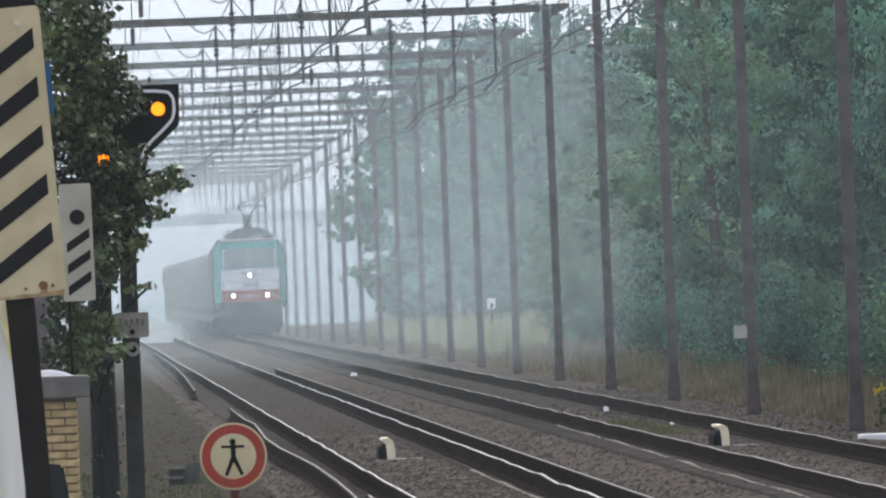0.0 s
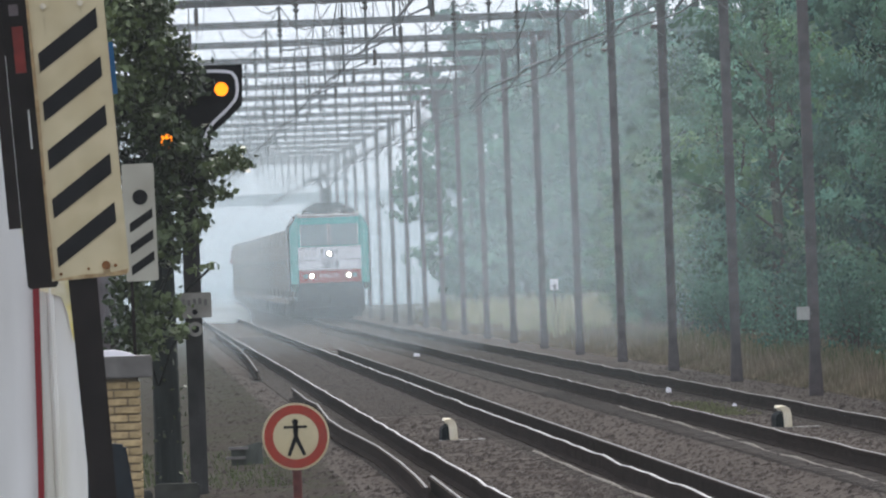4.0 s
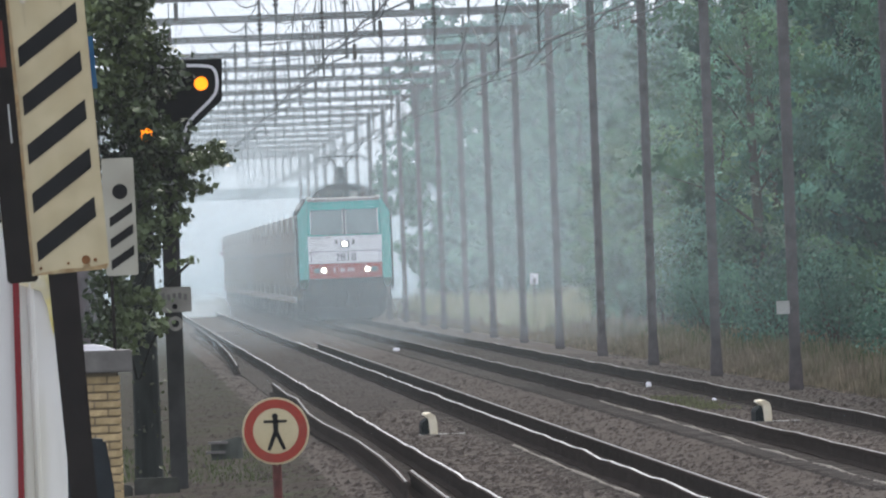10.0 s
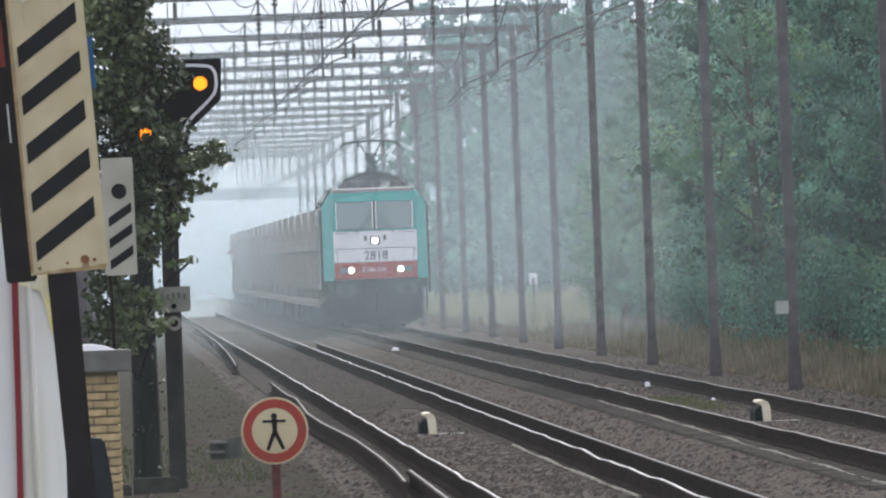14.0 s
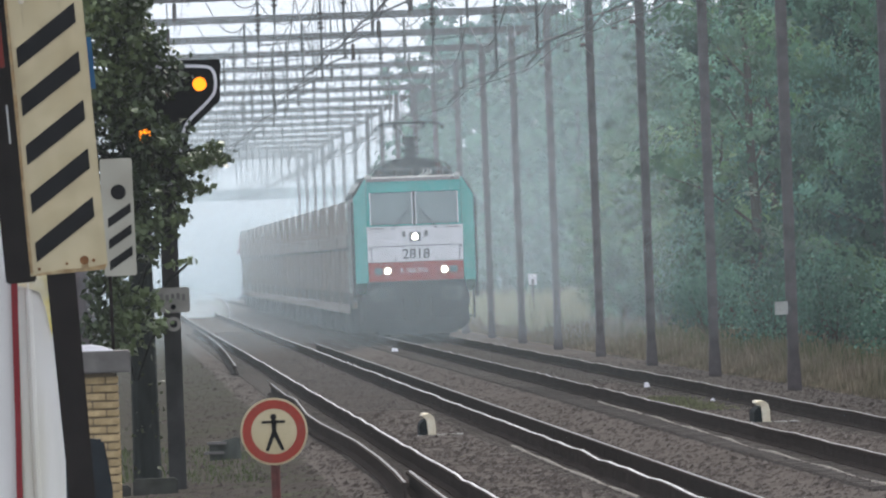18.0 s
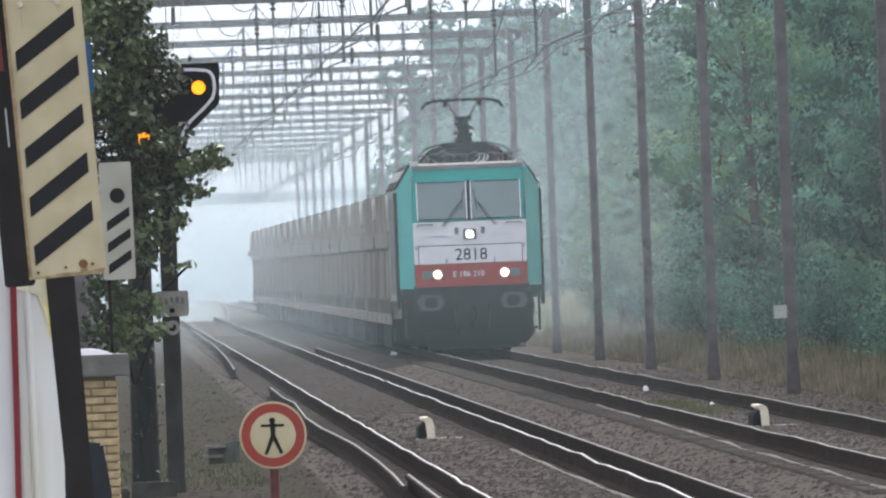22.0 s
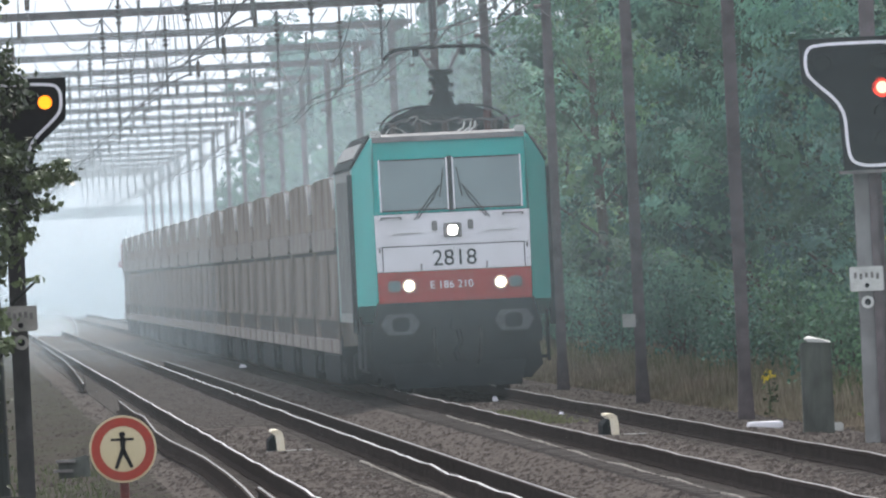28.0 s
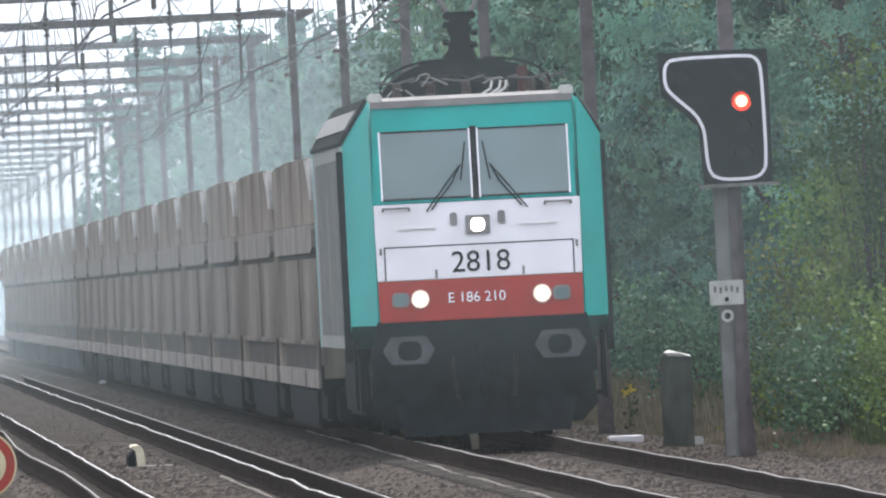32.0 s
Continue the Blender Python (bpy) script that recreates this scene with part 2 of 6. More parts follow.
M = {
    "soil": mat("soil_and_grass", (0.030, 0.0245, 0.020), 0.95, vary=0.75, scale=8, stain=(0.026, 0.033, 0.014), stain_amount=0.75, stain_scale=0.3, bump=0.4, spec=0.02),
    "ballast": mat("ballast_stone", (0.061, 0.051, 0.045), 0.9, vary=0.38, scale=18, stain=(0.038, 0.032, 0.025), stain_amount=0.8, stain_scale=0.5, bump=0.35, spec=0.02),
    "stone": mat("loose_stones", (0.068, 0.057, 0.050), 0.9, vary=0.3, scale=20, each=0.42, spec=0.02),
    "rail": mat("rusty_rail_side", (0.036, 0.029, 0.026), 0.8, 0.0, vary=0.3, scale=9, bump=0.2, spec=0.0),
    "head": mat("worn_rail_head", (0.30, 0.295, 0.295), 0.42, 0.95, vary=0.7, scale=0.9, spec=0.5),
    "head_dull": mat("dull_rail_head", (0.14, 0.132, 0.13), 0.55, 0.95, vary=0.3, scale=3, spec=0.5),
    "loose_rail": mat("weathered_rail", (0.095, 0.09, 0.087), 0.5, 0.5, vary=0.7, scale=1.2, spec=0.4),
    "sleeper": mat("sleeper_concrete", (0.08, 0.071, 0.065), 0.9, vary=0.3, scale=10, stain=(0.08, 0.065, 0.05), stain_amount=0.7, stain_scale=1.5, each=0.2, spec=0.02),
    "pole": mat("brown_steel_pole", (0.108, 0.089, 0.092), 0.75, 0.2, vary=0.3, scale=4, stain=(0.075, 0.06, 0.061), stain_amount=0.6, stain_scale=0.8, each=0.15, spec=0.02),
    "wire": mat("dark_wire", (0.09, 0.086, 0.088), 0.7, 0.0, spec=0.02),
    "insulator": mat("glazed_insulator", (0.05, 0.032, 0.028), 0.4),
    "terracotta": mat("red_brown_insulator", (0.06, 0.018, 0.016), 0.5, vary=0.2, scale=8),
    "teal": mat("turquoise_paint", (0.0, 0.315, 0.29), 0.38, vary=0.06, scale=2, spec=0.1, stain=(0.0, 0.22, 0.195), stain_amount=0.45, stain_scale=1.2),
    "white": mat("white_paint", (0.84, 0.82, 0.86), 0.4, vary=0.04, scale=3, stain=(0.6, 0.58, 0.58), stain_amount=0.5, stain_scale=1.6),
    "red": mat("red_paint", (0.35, 0.034, 0.027), 0.4, vary=0.1, scale=3, stain=(0.28, 0.05, 0.04), stain_amount=0.5, stain_scale=2),
    "grey": mat("light_grey_paint", (0.125, 0.125, 0.12), 0.5, vary=0.12, scale=2, stain=(0.22, 0.2, 0.18), stain_amount=0.6, stain_scale=0.8),
    "roof": mat("dirty_roof", (0.20, 0.19, 0.185), 0.7, vary=0.2, scale=3),
    "under": mat("grimy_underframe", (0.010, 0.013, 0.015), 0.85, vary=0.3, scale=5, stain=(0.020, 0.020, 0.019), stain_amount=0.4, stain_scale=1.5, spec=0.02),
    "black": mat("black_paint", (0.009, 0.009, 0.010), 0.5, vary=0.2, scale=6, spec=0.02),
    "buffer": mat("worn_buffer_steel", (0.085, 0.09, 0.092), 0.7, vary=0.3, scale=6, stain=(0.03, 0.03, 0.032), stain_amount=0.9, stain_scale=3),
    "rubber": mat("black_rubber", (0.02, 0.02, 0.02), 0.8),
    "chrome": mat("bare_steel", (0.5, 0.5, 0.5), 0.35, 0.9),
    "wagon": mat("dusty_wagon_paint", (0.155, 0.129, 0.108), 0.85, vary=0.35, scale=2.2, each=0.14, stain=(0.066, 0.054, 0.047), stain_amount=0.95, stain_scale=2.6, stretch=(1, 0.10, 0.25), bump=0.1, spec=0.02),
    "wagon_light": mat("pale_wagon_beam", (0.215, 0.19, 0.17), 0.8, vary=0.25, scale=2, stain=(0.11, 0.09, 0.08), stain_amount=0.7, stain_scale=0.8, spec=0.02),
    # darker wagon steel, with the shade of recesses put into its colour
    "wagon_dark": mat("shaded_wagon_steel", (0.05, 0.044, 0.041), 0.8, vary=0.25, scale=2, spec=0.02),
    "wagon_top": mat("pale_wagon_paint", (0.212, 0.177, 0.148), 0.85, vary=0.35, scale=2.2, each=0.14, stain=(0.085, 0.067, 0.058), stain_amount=0.9, stain_scale=2.6, stretch=(1, 0.10, 0.25), bump=0.1, spec=0.02),
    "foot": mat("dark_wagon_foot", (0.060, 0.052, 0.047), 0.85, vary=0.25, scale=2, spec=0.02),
    "scuffed": mat("scuffed_bright_paint", (0.48, 0.46, 0.44), 0.7, vary=0.3, scale=4, stain=(0.14, 0.12, 0.11), stain_amount=0.9, stain_scale=2.5),
    "bark": mat("bark", (0.06, 0.05, 0.042), 0.95, vary=0.35, scale=8, stretch=(1, 1, 0.2), bump=0.6),
    "board": mat("cream_enamel", (0.52, 0.445, 0.285), 0.55, vary=0.09, scale=7, stain=(0.34, 0.265, 0.14), stain_amount=0.6, stain_scale=2.2),
    "board_dull": mat("dull_cream_enamel", (0.40, 0.385, 0.32), 0.6, vary=0.1, scale=6, stain=(0.2, 0.18, 0.14), stain_amount=0.6, stain_scale=3),
    "grey_board": mat("weathered_grey_plate", (0.30, 0.285, 0.255), 0.7, vary=0.15, scale=8, stain=(0.18, 0.17, 0.15), stain_amount=0.7, stain_scale=6),
    "post": mat("brown_post", (0.013, 0.0095, 0.009), 0.7, vary=0.3, scale=5, spec=0.02),
    "plate": mat("grey_white_plate", (0.50, 0.50, 0.47), 0.6, vary=0.1, scale=8, stain=(0.3, 0.3, 0.27), stain_amount=0.5, stain_scale=5),
    "concrete": mat("grey_concrete", (0.17, 0.16, 0.15), 0.9, vary=0.2, scale=7, stain=(0.09, 0.085, 0.08), stain_amount=0.6, stain_scale=2, bump=0.3),
    "blue": mat("blue_enamel", (0.02, 0.10, 0.22), 0.5),
    "crimson": mat("crimson_paint", (0.22, 0.018, 0.025), 0.5, vary=0.1, scale=4),
    "brick": mat("yellow_brick", (0.40, 0.30, 0.16), 0.9, vary=0.2, scale=12, stain=(0.25, 0.18, 0.1), stain_amount=0.6, stain_scale=5, each=0.3, bump=0.4),
    "mortar": mat("mortar", (0.24, 0.19, 0.125), 0.95, vary=0.2, scale=20),
    "dark_bark": mat("wet_dark_bark", (0.020, 0.024, 0.022), 0.95, vary=0.4, scale=8, stretch=(1, 1, 0.2), bump=0.5),
    "dark_post": mat("dark_grey_post", (0.042, 0.041, 0.041), 0.7, vary=0.25, scale=5, stain=(0.025, 0.028, 0.025), stain_amount=0.6, stain_scale=2),
    "rust_faint": mat("faint_rust_stain", (0.30, 0.20, 0.10), 0.85, vary=0.3, scale=25, stain=(0.42, 0.34, 0.2), stain_amount=0.8, stain_scale=12),
    "rust": mat("rust", (0.16, 0.07, 0.025), 0.9, vary=0.4, scale=30),
    "dry": mat("dry_grass", (0.26, 0.205, 0.145), 0.9, vary=0.3, scale=0.5, each=0.6, stain=(0.095, 0.105, 0.05), stain_amount=0.8, stain_scale=0.35),
    "meadow": mat("pale_meadow_grass", (0.36, 0.325, 0.235), 0.9, vary=0.25, scale=0.5, each=0.4, stain=(0.20, 0.25, 0.11), stain_amount=0.9, stain_scale=0.22),
    "grey_post": mat("grey_painted_post", (0.20, 0.20, 0.195), 0.7, vary=0.15, scale=5, stain=(0.12, 0.11, 0.10), stain_amount=0.6, stain_scale=1.5),
    "dark_concrete": mat("dark_mossy_concrete", (0.045, 0.045, 0.04), 0.9, vary=0.3, scale=6, stain=(0.03, 0.04, 0.02), stain_amount=0.6, stain_scale=2),
    "mossy": mat("mossy_grey_concrete", (0.082, 0.088, 0.078), 0.95, vary=0.4, scale=7, stain=(0.05, 0.062, 0.04), stain_amount=0.8, stain_scale=3, stretch=(1, 1, 0.3)),
    "ramp": mat("ramp_cream_paint", (0.66, 0.60, 0.47), 0.6, vary=0.1, scale=6, stain=(0.5, 0.4, 0.24), stain_amount=0.7, stain_scale=9),
    "ballast_line": mat("tan_ballast_line", (0.18, 0.163, 0.138), 0.85, vary=0.35, scale=2.5, stain=(0.12, 0.105, 0.09), stain_amount=0.9, stain_scale=0.5),
    "moss": mat("olive_moss", (0.15, 0.155, 0.08), 0.95, vary=0.3, scale=2, each=0.3),
    "tuft": mat("green_grass", (0.062, 0.085, 0.032), 0.9, vary=0.3, scale=0.5, each=0.5),
    "faded_red": mat("faded_red_paint", (0.17, 0.062, 0.055), 0.8, vary=0.2, scale=3),
    "flower": mat("yellow_blossom", (0.62, 0.45, 0.02), 0.8, vary=0.2, scale=30),
}
GLASS = mat("windscreen_glass", (0.125, 0.175, 0.18), 0.12, vary=0.1, scale=1, spec=0.6)
# teal in these tones stands in for mist, LEAF_MID's yellow for sunlit crowns
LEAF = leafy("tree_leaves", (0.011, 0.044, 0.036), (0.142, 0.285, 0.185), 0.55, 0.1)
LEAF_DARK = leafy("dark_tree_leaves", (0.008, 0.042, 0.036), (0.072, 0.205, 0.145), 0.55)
LEAF_MID = leafy("lighter_tree_leaves", (0.016, 0.060, 0.036), (0.150, 0.265, 0.12), 0.5, 0.12)
LEAF_YOUNG = leafy("young_leaves", (0.024, 0.062, 0.016), (0.20, 0.285, 0.055), 0.55, 0.08)
LEAF_NEAR = leafy("hedge_leaves", (0.009, 0.017, 0.009), (0.112, 0.135, 0.058), 0.40, 0.25)
YELLOW_LIGHT = glow("amber_signal_light", (1.0, 0.27, 0.006), 2.1)
RED_LIGHT = glow("red_signal_light", (1.0, 0.20, 0.13), 5.0)
RED_HALO = glow("red_lens_halo", (1.0, 0.05, 0.02), 1.1)
WARM_BLOOM = glow("headlight_bloom", (1.0, 0.74, 0.5), 0.55)
HEADLIGHT = glow("headlight", (1.0, 0.93, 0.82), 14.0)


# ---- building helpers ----
def box(bm, lo, hi):
    """An axis-aligned block from its low to its high corner."""
    v = [bm.verts.new((x, y, z)) for x in (lo[0], hi[0]) for y in (lo[1], hi[1]) for z in (lo[2], hi[2])]
    for f in ((0, 1, 3, 2), (4, 6, 7, 5), (0, 4, 5, 1), (2, 3, 7, 6), (0, 2, 6, 4), (1, 5, 7, 3)):
        bm.faces.new([v[i] for i in f])
    return bm


def cyl(bm, a, b, r, r2=None, n=10):
    """A round bar from a to b, tapering from r to r2."""
    a, b = Vector(a), Vector(b)
    q = (b - a).to_track_quat("Z", "Y")
    rings = []
    for p, rr in ((a, r), (b, r if r2 is None else r2)):
        rings.append([bm.verts.new(p + q @ Vector((rr * math.cos(2 * math.pi * i / n), rr * math.sin(2 * math.pi * i / n), 0))) for i in range(n)])
    for i in range(n):
        j = (i + 1) % n
        bm.faces.new((rings[0][i], rings[0][j], rings[1][j], rings[1][i]))
    bm.faces.new(rings[0][::-1])
    bm.faces.new(rings[1])
    return bm


def tube(bm, pts, r, n=6):
    for p, q in zip(pts, pts[1:]):
        cyl(bm, p, q, r, n=n)
    return bm


def prism(bm, poly, axis, lo, hi):
    """A polygon in the plane across axis, made thick from lo to hi. axis "y": points are (x, z); "x": (y, z); "z": (x, y)."""
    def at(p, d):
        return {"y": (p[0], d, p[1]), "x": (d, p[0], p[1]), "z": (p[0], p[1], d)}[axis]
    a, b = [bm.verts.new(at(p, lo)) for p in poly], [bm.verts.new(at(p, hi)) for p in poly]
    n = len(poly)
    for i in range(n):
        bm.faces.new((a[i], a[(i + 1) % n], b[(i + 1) % n], b[i]))
    bm.faces.new(a[::-1])
    bm.faces.new(b)
    return bm


def solid(bm, verts, faces):
    v = [bm.verts.new(p) for p in verts]
    for f in faces:
        bm.faces.new([v[i] for i in f])
    return bm


def mesh_of(bm, name, material, bevel=0.0):
    if bevel:
        bmesh.ops.bevel(bm, geom=[e for e in bm.edges], offset=bevel, segments=2, affect="EDGES", clamp_overlap=True)
    bmesh.ops.recalc_face_normals(bm, faces=bm.faces)
    me = bpy.data.meshes.new(name)
    bm.to_mesh(me)
    bm.free()
    me.materials.append(material)
    return me


def part(name, bm, material, parent, label="", bevel=0.0):
    ob = new(name, mesh_of(bm, name, material, bevel))
    ob.parent = parent
    if label:
        ob["label"] = label
    return ob


def thing(name, at, label, category, group="", kind=""):
    ob = tagged(new(name), label, category, group, kind)
    ob.matrix_basis = at if isinstance(at, Matrix) else Matrix.Translation(at)
    return ob


def B():
    return bmesh.new()


def round_poly(w, h, r, n=5, cx=0.0, cz=0.0):
    out = []
    for sx, sz, a0 in ((1, 1, 0), (-1, 1, 90), (-1, -1, 180), (1, -1, 270)):
        for i in range(n + 1):
            a = radians(a0 + 90 * i / n)
            out.append((cx + sx * (w / 2 - r) + r * math.cos(a), cz + sz * (h / 2 - r) + r * math.sin(a)))
    return out


def words(body, size, material, parent, at, name, spread=1.0):
    """Lettering of the built-in font as a thin raised mesh, standing upright and facing the eye."""
    cu = bpy.data.curves.new(name, "FONT")
    cu.body, cu.size, cu.align_x, cu.align_y, cu.extrude, cu.space_character = body, size, "CENTER", "CENTER", 0.004, spread
    tmp = bpy.data.objects.new(name, cu)
    me = bpy.data.meshes.new_from_object(tmp)
    bpy.data.objects.remove(tmp)
    me.materials.clear()
    me.materials.append(material)
    ob = new(name, me)
    ob.parent = parent
    ob.matrix_basis = Matrix.Translation(at) @ pose(0, 0, 0, 90, 0, 0)
    return ob


def sheet(name, verts, faces, material):
    me = bpy.data.meshes.new(name)
    me.from_pydata(verts, [], faces)
    me.materials.append(material)
    return me


def leaves(name, centres, size, material, seed, droop=0.3, facing=None):
    """Folded leaf blades round the given places, turned every way."""
    rng = np.random.default_rng(seed)
    c = np.asarray(centres, float)
    n = len(c)
    a = rng.normal(size=(n, 3))
    a[:, 2] -= droop
    a /= np.linalg.norm(a, axis=1)[:, None]
    b = np.cross(a, rng.normal(size=(n, 3)))
    b /= np.linalg.norm(b, axis=1)[:, None] + 1e-9
    nn = np.cross(a, b)
    if facing is not None:
        nn = np.asarray(facing) + rng.normal(0, 0.13, (n, 3))
        nn /= np.linalg.norm(nn, axis=1)[:, None] + 1e-9
        a = np.cross(nn, rng.normal(size=(n, 3)))
        a /= np.linalg.norm(a, axis=1)[:, None] + 1e-9
        b = np.cross(nn, a)
    s = (np.asarray(size) * rng.uniform(0.7, 1.3, n))[:, None]
    v = np.empty((n, 4, 3))
    v[:, 0], v[:, 2] = c - a * s * 0.5, c + a * s * 0.5
    v[:, 1], v[:, 3] = c + b * s * 0.36 + nn * s * 0.12, c - b * s * 0.36 + nn * s * 0.12
    me = bpy.data.meshes.new(name)
    idx = np.arange(n)[:, None] * 4
    tri = np.concatenate((idx + [0, 1, 2], idx + [0, 2, 3]), axis=1).reshape(-1, 3)
    me.vertices.add(n * 4)
    me.vertices.foreach_set("co", v.ravel())
    me.loops.add(n * 6)
    me.loops.foreach_set("vertex_index", tri.ravel().astype(np.int32))
    me.polygons.add(n * 2)
    me.polygons.foreach_set("loop_start", np.arange(0, n * 6, 3, dtype=np.int32))
    me.update(calc_edges=True)
    me.materials.append(material)
    return me


# ---- ground and track bed ----
def ground():
    xs = [-3000, -600, -120, -30, -8, -3, 0.2, 12.2, 16, 30, 120, 600, 3000]
    ys = [-400, -50, 60, 120, 200, 300, 450, 700, 1000, 1600, 2600, 4600]
    verts = [(x, y, -0.47) for y in ys for x in xs]
    w = len(xs)
    faces = [(j * w + i, j * w + i + 1, (j + 1) * w + i + 1, (j + 1) * w + i) for j in range(len(ys) - 1) for i in range(w - 1)]
    tagged(new("ground", sheet("ground", verts, faces, M["soil"])), "dark soil and low grass beside the railway", "ground", kind="structure")


BED = [(-2.6, -0.44), (-0.8, -0.36), (0.6, -0.34), (1.5, -0.30), (2.1, -0.24), (2.5, -0.20), (2.9, -0.19), (3.4, -0.188), (3.77, -0.184), (4.2, -0.188), (4.6, -0.19),
       (5.0, -0.21), (5.5, -0.28), (5.9, -0.28), (6.4, -0.20), (6.9, -0.19), (7.3, -0.188), (7.67, -0.184), (8.1, -0.188), (8.5, -0.19), (8.9, -0.21), (9.5, -0.30), (10.2, -0.38), (11.0, -0.43), (12.4, -0.455)]


def bed_height(x):
    for (a, za), (b, zb) in zip(BED, BED[1:]):
        if a <= x <= b:
            return za + (zb - za) * (x - a) / (b - a)
    return -0.47


def track_bed():
    ys = list(np.arange(90, 420, 0.8)) + list(np.arange(420, 900, 2.0)) + list(np.arange(900, 2200, 20.0))
    rng = np.random.default_rng(3)
    verts, w = [], len(BED)
    for y in ys:
        for i, (x, z) in enumerate(BED):
            edge = i in (0, w - 1)
            verts.append((x + (0 if edge else rng.uniform(-0.05, 0.05)), y, z + (0 if edge else rng.uniform(-0.008, 0.008)) - (0.03 if edge else 0)))
    faces = [(j * w + i, j * w + i + 1, (j + 1) * w + i + 1, (j + 1) * w + i) for j in range(len(ys) - 1) for i in range(w - 1)]
    bank = [f for f in faces if verts[f[1]][0] < 2.3]
    faces = [f for f in faces if verts[f[1]][0] >= 2.3]
    tagged(new("verge", sheet("verge", verts, bank, M["soil"])), "dark earth bank with low weeds beside the ballast", "ground", kind="structure")
    tagged(new("track_bed", sheet("track_bed", verts, faces, M["ballast"])), "brown-grey stone ballast bed under both tracks", "ballast", kind="structure")


RAIL = [(-0.07, -0.172), (0.07, -0.172), (0.07, -0.158), (0.012, -0.14), (0.012, -0.045), (0.036, -0.035), (0.036, -0.004), (-0.036, -0.004), (-0.036, -0.035), (-0.012, -0.045), (-0.012, -0.14), (-0.07, -0.158)]


def track(cx, label, head):
    top = thing("railway_track", (cx, 0, 0), label, "railway track", "tracks", kind="structure")
    rng = np.random.default_rng(int(cx * 100))
    ys = list(np.arange(80, 700, 4.0)) + [700, 900, 1200, 2200]
    for side in (-0.7525, 0.7525):
        # worn track: small dips and kinks along each rail
        dx, dz = rng.normal(0, 0.0045, len(ys)), rng.normal(0, 0.006, len(ys))
        def run(profile):
            k = len(profile)
            verts = [(side + x + a, y, z + b) for y, a, b in zip(ys, dx, dz) for x, z in profile]
            faces = [(i * k + j, i * k + (j + 1) % k, (i + 1) * k + (j + 1) % k, (i + 1) * k + j) for i in range(len(ys) - 1) for j in range(k)]
            return solid(B(), verts, faces + [tuple(range(k)), tuple(range((len(ys) - 1) * k, len(ys) * k))])
        r = part("rail", run(RAIL), M["rail"], top, "rusty brown rail")
        part("rail_head", run([(-0.012, -0.004), (0.012, -0.004), (0.009, 0.0), (-0.009, 0.0)]), M[head], r, "shiny worn running surface")
    return top


def sleepers(top, first):
    """Sleepers: the nearest stretch as pieces, the rest joined."""
    bm = B()
    prism(bm, [(-1.28, -0.23), (1.28, -0.23), (1.26, -0.172), (0.55, -0.172), (0.4, -0.19), (-0.4, -0.19), (-0.55, -0.172), (-1.26, -0.172)], "y", -0.12, 0.12)
    me = mesh_of(bm, "sleeper", M["sleeper"])
    for i in range(300):
        ob = new("sleeper", me)
        ob.parent = top
        ob.location = (0, first + 0.6 * i, random.uniform(-0.006, 0.006))
    bm = B()
    for i in range(300, 1000):
        y = first + 0.6 * i
        box(bm, (-1.28, y - 0.12, -0.23), (1.28, y + 0.12, -0.175))
    tagged(part("far_sleepers", bm, M["sleeper"], top), kind="stuff")


def loose_rails():
    """Old rails laid down beside the running rails."""
    for pts, label in (
            (((2.80, 760), (2.75, 600), (2.61, 520), (2.48, 470), (2.42, 452)), "pale weathered rail lying on the ballast"),
            (((2.60, 380), (2.57, 346), (2.62, 334), (2.49, 300), (2.50, 281), (2.56, 265), (2.60, 252), (2.59, 230), (2.55, 214), (2.50, 203)), "pale weathered rail lying beside the track"),
            (((2.68, 214), (2.64, 190), (2.62, 150)), "pale weathered rail lying beside the track"),
            (((4.93, 560), (4.95, 420), (4.92, 300), (4.91, 200), (4.92, 130)), "old rail lying parallel to the running rail")):
        th = thing("loose_rail", (0, 0, 0), label, "rail", "loose rails")
        bm, k = B(), len(RAIL)
        verts = [(x + dx, y, z) for x, y in pts for dx, z in RAIL]
        faces = [(i * k + j, i * k + (j + 1) % k, (i + 1) * k + (j + 1) % k, (i + 1) * k + j) for i in range(len(pts) - 1) for j in range(k)]
        solid(bm, verts, faces + [tuple(range(k)), tuple(range((len(pts) - 1) * k, len(pts) * k))])
        part("rail_body", bm, M["rail"], th)
        flat = [(-0.011, -0.004), (0.011, -0.004), (0.008, 0.002), (-0.008, 0.002)]
        verts = [(x + dx, y, z) for x, y in pts for dx, z in flat]
        faces = [(i * 4 + j, i * 4 + (j + 1) % 4, (i + 1) * 4 + (j + 1) % 4, (i + 1) * 4 + j) for i in range(len(pts) - 1) for j in range(4)]
        bm = solid(B(), verts, faces + [(0, 1, 2, 3), tuple(range(len(pts) * 4 - 4, len(pts) * 4))])
        part("rail_top", bm, M["loose_rail"], th, "dull pale rail surface")


